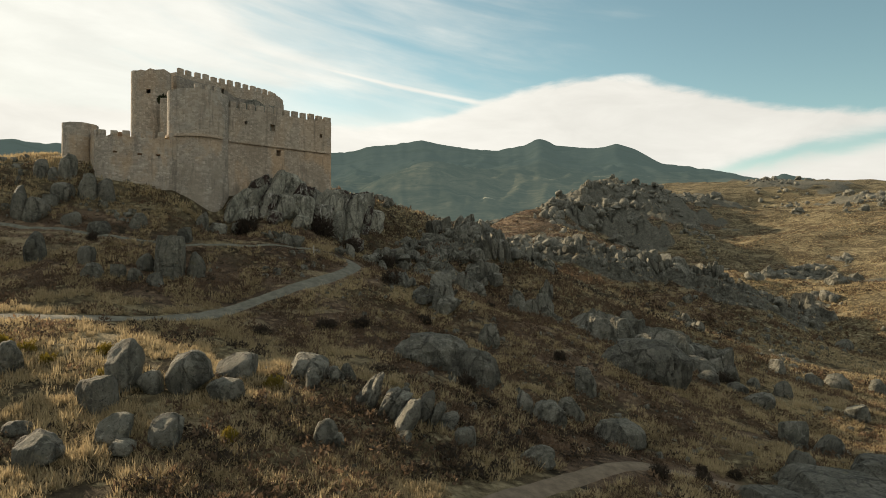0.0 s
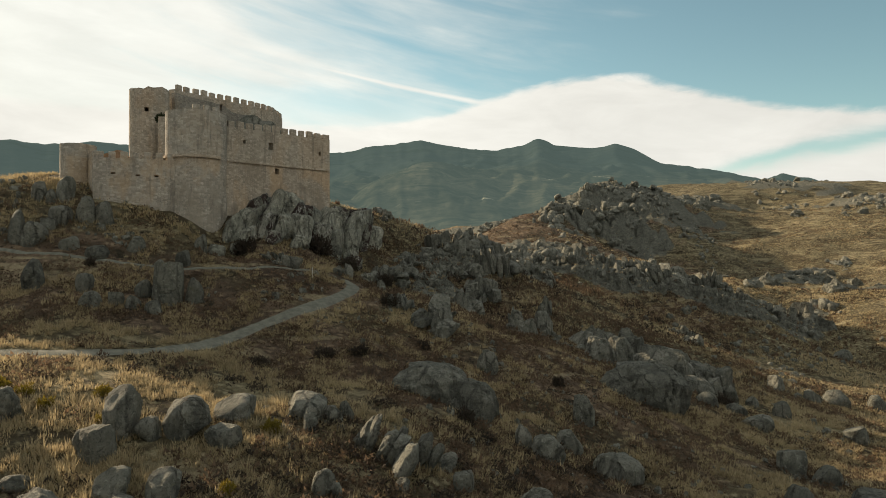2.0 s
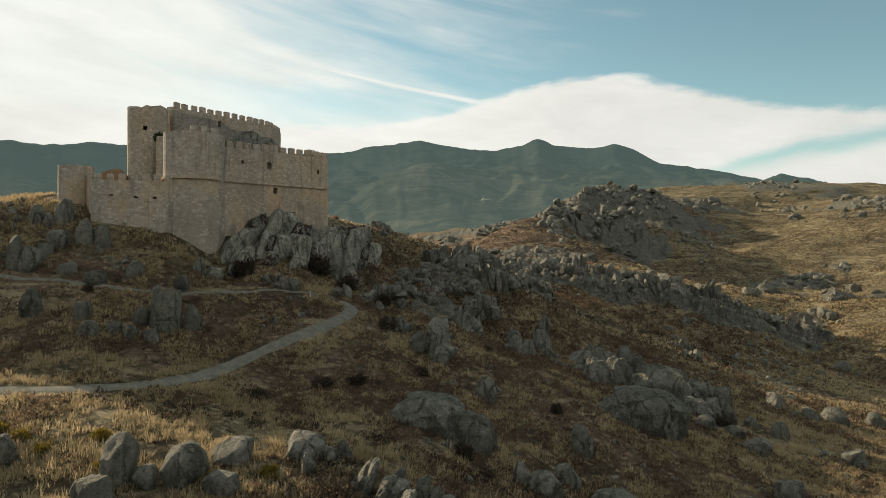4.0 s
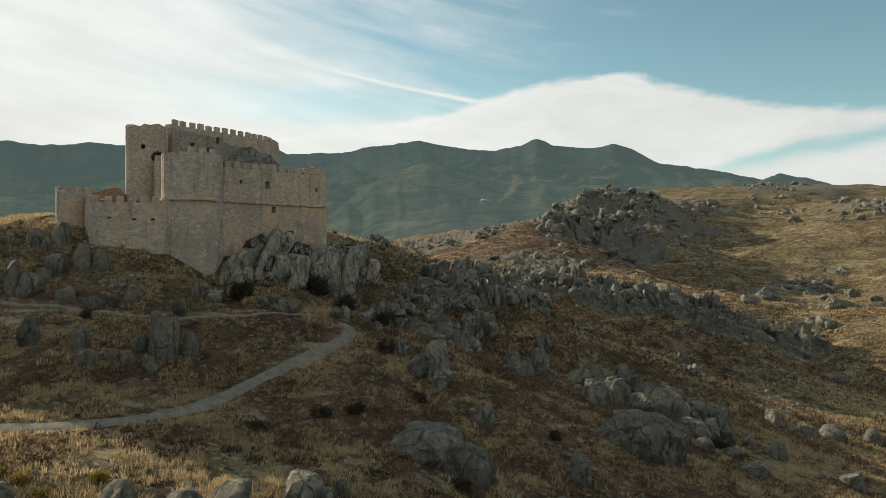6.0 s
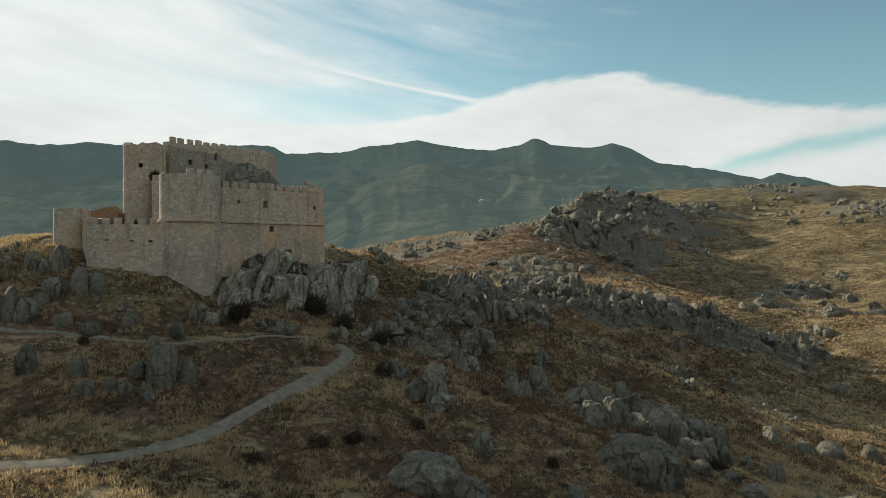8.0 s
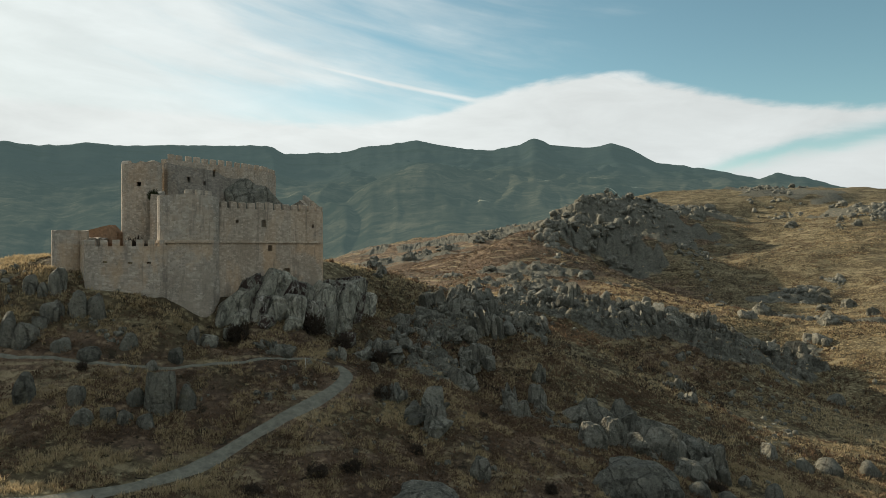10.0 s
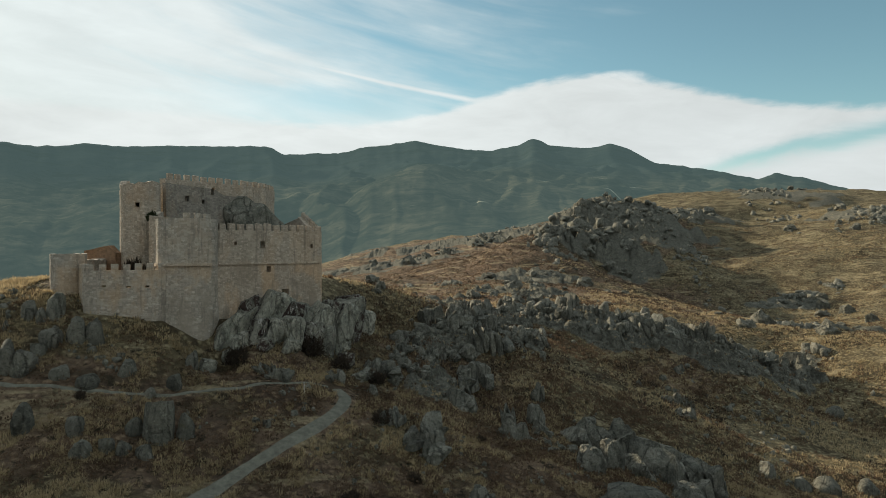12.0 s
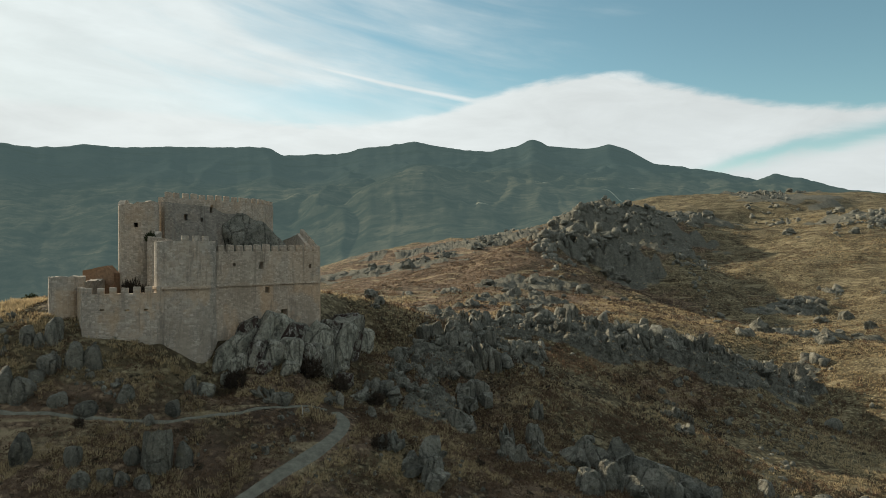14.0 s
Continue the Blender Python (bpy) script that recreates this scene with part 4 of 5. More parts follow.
    me, *_ = shell("back_wall", [(-23.6, 116), (-31, 124), (-44, 120), (-52, 112)], 1.0, 27.0, lambda s: 43.5 - 0.2 * s if s < 12 else 40, mat=MAT_WALL, seed=11)
    part("back_wall", me, castle, "rear curtain wall")
    # reddish ruin in the outer yard
    Rr = [(-53.0, 97.2), (-50.5, 96.2), (-48.4, 95.4), (-47.1, 94.9)]
    me, *_ = shell("yard_ruin", Rr, 1.0, 31.0, lambda s: 37.6 + 0.16 * s if s < 5 else 38.4 - (s - 5) * 0.9, mat=MAT_RUIN, seed=12)
    part("yard_ruin", me, castle, "reddish-brown broken wall in the outer yard")


build_castle()


# ---- granite boulders ----
def add_block(bm, rnd, centre, dims, turn, tilt, points=20, power=3.2, bevel=0.05):
    """One angular, slightly worn block of granite, as the hull of points on a rounded box."""
    hull = bmesh.new()
    for _ in range(points):
        d = Vector((rnd.gauss(0, 1), rnd.gauss(0, 1), rnd.gauss(0, 1))).normalized()
        k = sum(abs(q) ** power for q in d) ** (-1 / power)
        hull.verts.new(d * k * rnd.uniform(0.86, 1.0))
    res = bmesh.ops.convex_hull(hull, input=hull.verts[:])
    bmesh.ops.delete(hull, geom=[v for v in hull.verts if not v.link_faces], context="VERTS")
    if bevel:
        bmesh.ops.bevel(hull, geom=hull.edges[:], offset=bevel, segments=1, affect="EDGES")
    m = Matrix.Translation(centre) @ Euler((radians(tilt), radians(tilt * 0.7), radians(turn))).to_matrix().to_4x4() @ Matrix.Diagonal((dims[0] / 2, dims[1] / 2, dims[2] / 2, 1))
    hull.transform(m)
    me = bpy.data.meshes.new("block")
    hull.to_mesh(me)
    hull.free()
    bm.from_mesh(me)
    bpy.data.meshes.remove(me)


def cube_grid(n):
    """A cube of side 2, each face parted n by n, with shared corners."""
    verts, faces, seen = [], [], {}
    steps = [2 * i / n - 1 for i in range(n + 1)]
    for axis in range(3):
        for side in (-1, 1):
            idx = {}
            for i, u in enumerate(steps):
                for j, v in enumerate(steps):
                    p = [0.0, 0.0, 0.0]
                    p[axis], p[(axis + 1) % 3], p[(axis + 2) % 3] = side, u, v
                    key = tuple(round(c, 4) for c in p)
                    if key not in seen:
                        seen[key] = len(verts)
                        verts.append(p)
                    idx[i, j] = seen[key]
            for i in range(n):
                for j in range(n):
                    q = [idx[i, j], idx[i + 1, j], idx[i + 1, j + 1], idx[i, j + 1]]
                    faces.append(q if side > 0 else q[::-1])
    return np.array(verts), np.array(faces)


def worn_block(g, grid, power=4.5, cuts=6, rough=0.05):
    """A block of granite with worn edges, flat broken faces and an uneven skin, inside a cube of side 2."""
    v, f = grid
    p = v / (np.abs(v) ** power).sum(1, keepdims=True) ** (1 / power)
    for _ in range(cuts):
        n = g.normal(0, 1, 3)
        n /= np.linalg.norm(n)
        over = np.maximum(0, p @ n - g.uniform(0.6, 0.98))
        p = p - over[:, None] * n
    d = np.zeros(len(p))
    for k in range(12):
        w = g.normal(0, 1, 3) * (1.4, 4.0, 9.0)[k % 3]
        d = d + rough * (0.6, 0.6, 0.5)[k % 3] * np.sin(p @ w + g.uniform(0, 6.28))
    return p * (1 + d)[:, None], f


def turned(p, rx, ry, rz):
    return p @ np.array(Euler((radians(rx), radians(ry), radians(rz))).to_matrix()).T


def rock_shape(pieces, mat, name="rock", sharp=24):
    """Meshes for the blocks of one rock, together filling a box one metre wide that stands on the origin."""
    every = np.concatenate([p for p, _ in pieces])
    lo, hi = every.min(0), every.max(0)
    base = np.array([0, 0, 0.5])
    out = [mesh_from(name, (p - 0.5 * (lo + hi)) / (hi - lo) + base, f, mat or MAT_GRANITE) for p, f in pieces]
    for me in out:
        me.set_sharp_from_angle(angle=radians(sharp))
    return out


def mass_mesh(seed, slabs=6, mat=None, n=5, dip=20, spread=0.5):
    """A rock mass of thick slabs parted by nearly parallel joints, all dipping the same way, some broken across."""
    g = np.random.default_rng(seed)
    grid = cube_grid(n)
    dip = dip * g.choice([-1, 1]) + g.uniform(-8, 8)
    pieces, u = [], -1.0
    while u < 1.0:
        t = 2.0 / slabs * g.uniform(0.6, 1.5)
        c = u + t / 2
        top = math.sqrt(max(0.06, 1 - (0.85 * c) ** 2)) * g.uniform(0.68, 1.0)
        parts = [(-0.9, 0.9)] if g.random() < spread else [(-0.95, g.uniform(-0.25, 0.3)), (g.uniform(-0.1, 0.3), 0.95)]
        for y0, y1 in parts:
            h = top * g.uniform(0.8, 1.05)
            p, f = worn_block(g, grid, g.uniform(4.0, 9.0), 9, 0.035)
            p = p * np.array([t * 0.56, (y1 - y0) / 2, h])
            p = turned(p, g.uniform(-7, 7), dip + g.uniform(-6, 6), g.uniform(-8, 8))
            pieces.append((p + np.array([c, (y0 + y1) / 2 + g.uniform(-0.12, 0.12), 0.0]), f))
        u += t
    return rock_shape(pieces, mat, "block")


def dome_mesh(seed, grooves=5, mat=None, n=20):
    """A smooth whaleback of bare rock with a few long joints running down it."""
    g = np.random.default_rng(seed)
    p, f = worn_block(g, cube_grid(n), 2.4, 5, 0.03)
    a = g.uniform(-0.5, 0.5)
    axis = np.array([math.cos(a), math.sin(a), g.uniform(-0.3, 0.3)])
    bend = 0.16 * np.sin(p @ g.normal(0, 2.2, 3)) + 0.06 * np.sin(p @ g.normal(0, 5, 3))
    for d in np.linspace(-0.7, 0.75, grooves) + g.uniform(-0.1, 0.1, grooves):
        k = p @ axis + bend - d
        depth = g.uniform(0.04, 0.11)
        p = p * (1 - depth * np.clip(1 - np.abs(k) / 0.06, 0, 1) - 0.4 * depth * np.clip(1 - k / 0.4, 0, 1) * (k > 0))[:, None]
    return rock_shape([(p, f)], mat)


def boulder_mesh(seed, n=9):
    g = np.random.default_rng(seed)
    p, f = worn_block(g, cube_grid(n), g.uniform(2.3, 3.0), 4, 0.03)
    return rock_shape([(turned(p, *g.uniform(-20, 20, 3)), f)], None, "rock", 50)


def great_block(seed, mat):
    """One great block with worn edges, split by a joint or two."""
    g = np.random.default_rng(seed)
    p, f = worn_block(g, cube_grid(18), g.uniform(3.6, 5.5), 7, 0.018)
    for _ in range(2):
        n = np.array([g.normal(0, 1), g.normal(0, 0.5), g.normal(0, 0.6)])
        n /= np.linalg.norm(n)
        k = p @ n + 0.1 * np.sin(p @ g.normal(0, 2.5, 3)) - g.uniform(-0.4, 0.4)
        p = p * (1 - 0.1 * np.clip(1 - np.abs(k) / 0.07, 0, 1) - 0.05 * (k > 0))[:, None]
    return rock_shape([(p, f)], mat)


def crag_mesh(seed, n=8):
    """One jagged crag, broken into facets and ribs."""
    g = np.random.default_rng(seed)
    p, f = worn_block(g, cube_grid(n), 3.0, 16, 0.09)
    rib = np.abs(np.sin(3.2 * p[:, 0] + 1.1 * p[:, 1] + g.uniform(0, 6) + 0.8 * np.sin(2.5 * p[:, 2])))
    return rock_shape([(p * (0.8 + 0.25 * rib)[:, None], f)], None)


def outcrop_mesh(seed, count=6):
    """Angular blocks of one outcrop, leaning the same way, with small ones broken off at the foot."""
    g = np.random.default_rng(seed)
    grid, lean, pieces = cube_grid(4), g.uniform(-16, 16), []
    for k in range(count + 2):
        big = k < count
        u = ((k + 0.5) / count - 0.5) * 1.6 if big else g.uniform(-1, 1)
        h = max(0.3, (1 - 0.7 * abs(u)) * g.uniform(0.5, 1.0)) if big else g.uniform(0.15, 0.3)
        p, f = worn_block(g, grid, g.uniform(4.0, 9.0), 10, 0.045)
        p = turned(p * np.array([g.uniform(0.28, 0.5), g.uniform(0.35, 0.65), h]), g.uniform(-10, 10), lean + g.uniform(-9, 9), g.uniform(-35, 35))
        pieces.append((p + np.array([u, g.uniform(-0.45, 0.3) if big else -0.7, 0.0]), f))
    return rock_shape(pieces, None, "block")


ROUND = [boulder_mesh(i, 12) for i in range(1, 10)]
MASS = [mass_mesh(200 + i, 3 + i % 3) for i in range(8)]
CRAG = [crag_mesh(260 + i) for i in range(10)]
BLOCKY = [boulder_mesh(20 + i, 6) for i in range(9)]
OUTCROP = [outcrop_mesh(40 + i, 3 + i % 4) for i in range(9)]
SHEET = [mass_mesh(230 + i, 2 + i % 2, None, 9, 16, 0.55) for i in range(4)]
STAINED = [great_block(240 + i, (MAT_SLAB, MAT_SLAB, MAT_STAINED)[i % 3]) for i in range(9)]
DOME = [dome_mesh(220 + i, 4 + i % 3) for i in range(5)]
# x, y, width, height
FORE = [
    (-18.9, 37.8, 2.2, 2.9), (-19.1, 35.4, 2.2, 1.9), (-16.6, 32.2, 1.6, 1.4), (-15.6, 31.0, 1.3, 0.8), (-18.6, 29.4, 2.1, 1.5), (-26.0, 38.2, 1.6, 1.9),
    (-21.4, 32.2, 1.3, 0.7), (-15.4, 38.9, 2.6, 2.4), (-17.2, 37.7, 1.4, 1.3), (-13.8, 32.0, 1.6, 1.6), (-12.8, 37.9, 2.0, 1.2), (-13.5, 41.6, 2.4, 1.6),
    (-9.5, 44.5, 2.9, 1.7), (-8.5, 41.8, 0.9, 1.3), (-7.5, 44.0, 1.5, 1.3), (-6.7, 45.9, 1.0, 1.4), (-6.3, 34.7, 1.3, 1.4), (-5.6, 34.5, 0.6, 0.8),
    (-2.2, 36.8, 0.8, 0.8), (1.4, 39.0, 1.3, 1.2), (5.8, 39.7, 2.0, 1.2), (13.7, 49.0, 3.5, 2.4), (6.4, 50.2, 1.3, 1.8), (8.2, 49.4, 2.7, 2.1),
    (10.6, 52.5, 2.1, 2.1),
]
FINS = [
    (-5.7, 41.8, 1.0, 1.5), (-5.1, 41.6, 0.9, 1.8), (-4.3, 40.6, 1.1, 1.6), (-3.6, 40.3, 1.0, 1.6), (-3.1, 43.0, 0.8, 1.0), (-2.8, 38.7, 1.4, 1.6),
    (-1.8, 40.9, 1.1, 1.6), (-1.2, 41.1, 0.9, 1.3), (0.0, 41.9, 1.2, 0.9),
]
SLABS = [
    (-0.8, 57.8, 6.6, 2.6), (2.6, 55.0, 4.6, 3.0), (22.6, 70.6, 9.4, 4.4), (33.0, 83.5, 4.5, 2.6), (20.0, 82.4, 3.9, 3.4), (24.1, 86.7, 3.5, 4.1),
    (29.6, 93.8, 5.0, 3.7), (4.8, 66.7, 2.1, 2.2), (13.3, 59.4, 2.0, 2.6), (10.2, 85.9, 2.0, 3.3), (15.4, 95.7, 2.7, 3.4), (33.8, 96.7, 4.2, 3.0),
    (28.0, 43.5, 10.0, 2.4), (21.8, 41.8, 5.0, 1.9), (33.0, 47.0, 6.0, 2.0),
]
RIGHT = [
    (32.2, 77.1, 2.6, 1.9), (52.9, 100.9, 2.5, 2.5), (44.3, 83.3, 2.2, 2.2), (42.4, 87.3, 1.5, 1.4), (57.2, 98.8, 3.1, 2.1), (61.7, 100.4, 4.0, 2.5),
    (32.8, 54.5, 2.1, 1.8), (31.8, 58.3, 2.3, 2.3), (27.4, 49.3, 2.2, 1.8), (155.9, 241.0, 9.0, 5.0), (162.0, 243.0, 7.0, 4.0), (148.0, 238.0, 6.0, 3.6), (94.4, 150.6, 3.6, 2.4),
    (69.7, 103.0, 3.6, 2.3), (36.0, 78.5, 2.7, 1.5), (36.9, 75.1, 3.9, 1.7), (49.2, 75.7, 2.6, 1.7),
]
UNDER_LEFT = [
    (-28.7, 66.8, 3.0, 4.3), (-26.2, 67.8, 1.6, 2.6), (-31.6, 71.6, 1.1, 1.1), (-42.4, 76.3, 2.2, 2.9), (-40.4, 76.8, 2.2, 2.8), (-46.1, 78.4, 1.9, 3.1),
    (-48.6, 77.3, 1.6, 2.2), (-47.1, 77.2, 1.2, 1.8), (-44.7, 74.9, 2.6, 2.1), (-45.2, 73.6, 1.7, 1.3), (-45.5, 71.5, 2.8, 2.6), (-47.3, 71.1, 1.6, 3.5),
    (-35.4, 74.2, 2.1, 1.7), (-29.9, 74.1, 1.7, 1.6), (-29.6, 78.3, 1.5, 2.2), (-42.8, 81.5, 2.0, 1.4), (-40.9, 64.1, 1.6, 3.0), (-35.9, 64.2, 2.0, 1.9),
    (-32.0, 63.0, 1.3, 1.4), (-30.4, 63.0, 1.4, 1.3), (-31.0, 66.4, 1.7, 1.7), (-33.7, 61.4, 1.8, 1.5), (-28.5, 63.3, 1.7, 1.3), (-41.5, 71.2, 2.1, 1.4),
    (-38.4, 71.3, 2.3, 1.3),
]
CASTLE_ROCK = [
    (-29.2, 85.8, 1.5, 4.6), (-28.3, 86.4, 1.5, 5.8), (-27.2, 87.0, 1.7, 6.6), (-25.9, 88.0, 1.9, 6.8), (-24.3, 89.0, 2.2, 6.0), (-22.6, 90.4, 2.3, 5.2),
    (-20.9, 92.0, 2.2, 5.0), (-19.2, 93.6, 2.2, 5.8), (-17.6, 95.4, 2.4, 6.2), (-16.2, 97.4, 2.6, 6.2), (-15.8, 101.0, 3.0, 6.2), (-15.0, 104.4, 3.2, 5.4),
    (-26.0, 85.6, 2.0, 2.6), (-24.2, 86.6, 2.2, 3.4), (-22.4, 87.6, 2.6, 3.4), (-20.4, 89.2, 2.8, 4.0), (-18.4, 91.2, 2.8, 4.4), (-16.6, 93.6, 2.8, 4.4),
    (-14.6, 96.2, 2.6, 4.4), (-13.8, 100.0, 2.6, 4.4), (-12.8, 106.6, 3.6, 4.0), (-27.2, 84.6, 1.6, 1.8), (-22.6, 85.4, 2.0, 1.6), (-20.0, 87.4, 2.0, 1.8),
    (-13.0, 94.0, 2.2, 2.0), (-28.6, 79.6, 1.8, 1.8),
]
JUNCTION = [
    (-8.1, 95.6, 6.0, 2.6), (-9.9, 93.5, 3.4, 1.4), (-13.7, 85.7, 3.1, 1.9), (-19.4, 80.8, 3.4, 1.3), (-21.6, 81.4, 3.0, 1.0), (-4.9, 78.0, 3.1, 1.9),
    (-0.3, 75.3, 6.2, 3.9), (-5.0, 104.2, 3.1, 1.9), (-0.5, 107.0, 3.2, 2.0), (3.9, 93.6, 6.0, 3.5), (6.2, 104.7, 7.4, 4.1), (10.5, 86.7, 3.8, 2.4),
    (15.4, 93.0, 3.3, 2.1), (4.5, 118.4, 5.6, 3.5), (9.8, 116.3, 7.8, 4.9), (8.0, 126.7, 4.8, 3.0), (18.8, 140.6, 6.8, 3.3), (2.2, 108.2, 3.9, 2.2),
    (-5.9, 100.9, 3.1, 1.6), (-3.2, 98.8, 2.6, 1.3),
    (16.7, 103.9, 2.4, 3.2), (10.8, 92.0, 2.2, 3.4), (4.6, 102.4, 5.0, 2.4), (-4.7, 79.6, 2.0, 1.4), (0.2, 78.4, 2.6, 2.2),
]
RIDGE = [
    (12.8, 165.8, 5.0, 5.0), (20.0, 168.0, 5.0, 3.4), (38.7, 176.6, 3.6, 3.2), (42.0, 177.0, 3.0, 2.4), (30.0, 172.0, 5.0, 2.8), (49.0, 131.0, 3.2, 2.4),
    (51.5, 130.0, 2.4, 2.0), (46.6, 128.6, 2.0, 1.4), (56.0, 178.0, 6.0, 3.8), (64.0, 179.0, 5.0, 3.2), (72.0, 180.0, 6.0, 3.6), (82.9, 181.9, 4.2, 4.4),
    (87.5, 183.0, 5.0, 2.8), (98.2, 188.4, 3.6, 4.2), (94.0, 184.0, 5.0, 3.0), (60.0, 170.0, 8.0, 5.0), (70.0, 170.0, 8.0, 5.4), (80.0, 173.0, 8.0, 5.0),
    (52.0, 164.0, 7.0, 5.0), (88.0, 174.0, 6.0, 4.0), (44.0, 160.0, 6.0, 4.0), (47.0, 120.0, 4.0, 2.2), (104.0, 184.0, 5.0, 2.4),
]
GREAT = [
    (22.0, 94.4, 6.6, 3.4), (27.4, 95.6, 9.0, 4.8), (33.4, 93.6, 10.0, 5.4), (38.0, 90.6, 6.5, 4.4), (29.4, 90.2, 9.0, 4.4), (35.6, 87.4, 6.5, 3.6),
]
BOULDER_GROUPS = [
    (FORE, ROUND, "rounded grey granite boulder in the dry grass", "foreground boulders"),
    (FINS, ROUND, "upright rounded granite slab leaning in a row", "leaning granite slabs"),
    (SLABS, DOME, "large cracked granite outcrop on the slope", "granite outcrops"),
    (GREAT, SHEET, "great jointed granite mass with smooth sunlit top", "great outcrop"),
    (RIGHT, BLOCKY, "weathered granite boulder on the sunlit slope", "slope boulders"),
    (UNDER_LEFT, BLOCKY, "grey granite block on the slope under the castle", "boulders under the castle"),
    (CASTLE_ROCK, STAINED, "massive lichen-stained granite rock under the castle wall", "castle rock"),
    (JUNCTION, OUTCROP + MASS, "tall jointed granite outcrop beside the track", "track outcrops"),
    (RIDGE, MASS + OUTCROP, "jagged granite crag on the rocky ridge", "ridge crags"),
]


def place_boulder(name, shape, x, y, w, h, depth, label, group, turn=None, tilt=0.0, sink=0.26, lean=None):
    """A rock on the ground: one mesh, or an empty that holds its blocks."""
    ob = new(name, shape[0] if len(shape) == 1 else None)
    zs = height(np.array([x, x - 0.4 * w, x + 0.4 * w, x, x]), np.array([y, y, y, y - 0.4 * depth, y + 0.4 * depth]))
    z = 0.4 * float(zs[0]) + 0.6 * float(zs[1:].min())
    ob.matrix_basis = pose(x, y, z - sink * h, tilt, tilt * 0.6 if lean is None else lean, turn if turn is not None else random.uniform(-25, 25)) @ Matrix.Diagonal((w * 1.06, depth, h * (1 + sink), 1))
    if len(shape) > 1:
        for me in shape:
            new("block", me).parent = ob
    tagged(ob, label, "boulder" if name == "boulder" else "rock outcrop", group)
    return ob


rng = random.Random(4)
for rows, shapes, label, group in BOULDER_GROUPS:
    for i, (x, y, w, h) in enumerate(rows):
        if rows is FINS:
            place_boulder("boulder", shapes[i % len(shapes)], x, y, w * 0.85, h * 1.35, w * 1.9, label, group, rng.uniform(-12, 12), rng.uniform(-8, 8), 0.3, 30 + rng.uniform(-6, 6))
            continue
        if rows is CASTLE_ROCK:
            slab = i < 12
            place_boulder("boulder", shapes[(i * 4 + i // 12) % len(shapes)], x, y, w * (1.5 if slab else 1.2), h, w * (2.1 if slab else 1.3), label, group, 40 + rng.uniform(-10, 10), rng.uniform(-5, 5), 0.35, (26 if slab else 10) + rng.uniform(-7, 7))
            continue
        depth = min(max(w, 0.7 * h), 1.5 * w) * rng.uniform(0.85, 1.15)
        place_boulder("boulder", shapes[(i * 5 + len(rows)) % len(shapes)], x, y, w, h, depth, label, group, rng.uniform(-30, 30), rng.uniform(-6, 6), 0.3 if rows is FORE or rows is FINS else 0.6)

# pale broken rock beside the bend of the track
MAT_PALE = granite_material("pale_granite", 2.6)
place_boulder("boulder", rock_shape([worn_block(np.random.default_rng(88), cube_grid(7), 3.0, 9, 0.04)], MAT_PALE), -10.6, 91.8, 2.6, 1.3, 1.8, "pale broken granite rock beside the track", "track outcrops", 15, 0, 0.2)

# great boulder inside the castle
place_boulder("boulder", boulder_mesh(12, 16), -27.6, 112.0, 9.6, 15.4, 6.6, "huge smooth granite boulder inside the castle", "castle rock", 15, 0, 0.05, -22)


# rocky stretches: x0, y0, x1, y1, half width, number, least and greatest width, label, group
RIDGES = [
    (20, 160, 50, 168, 6, 12, 2.0, 6.0, "jagged granite crag on the rocky ridge", "ridge crags"),
    (50, 164, 104, 178, 8, 34, 2.5, 7.5, "jagged granite crag on the rocky ridge", "ridge crags"),
    (40, 130, 85, 150, 9, 7, 1.5, 4.0, "grey granite outcrop on the shaded slope", "slope outcrops"),
    (-6, 86, 2, 118, 6, 8, 1.5, 4.0, "grey granite outcrop beside the track", "track outcrops"),
    (0, 118, 22, 140, 8, 9, 3.0, 7.0, "tall jointed granite outcrop on the spur", "spur outcrops"),
    (-12, 122, 30, 200, 16, 30, 1.6, 5.0, "weathered granite outcrop in dry grass", "plateau outcrops"),
    (10, 180, 70, 320, 26, 34, 2.5, 8.0, "weathered granite outcrop in dry grass", "plateau outcrops"),
    (75, 370, 125, 470, 24, 46, 5.0, 18.0, "massive granite crag on the rocky hill", "hill crags"),
    (-60, 520, 90, 690, 40, 40, 4.0, 12.0, "low granite outcrop on the far shoulder", "shoulder outcrops"),
    (100, 500, 250, 590, 26, 40, 5.0, 18.0, "massive granite crag on the rocky hill", "hill crags"),
    (110, 200, 210, 350, 22, 24, 3.0, 10.0, "low granite outcrop on the sunlit slope", "sunlit outcrops"),
    (300, 460, 420, 580, 34, 28, 3.0, 11.0, "pale granite crag on the sunlit hill", "sunlit crags"),
    (380, 760, 620, 920, 30, 30, 4.0, 13.0, "grey granite crag along the hilltop", "hilltop crags"),
]
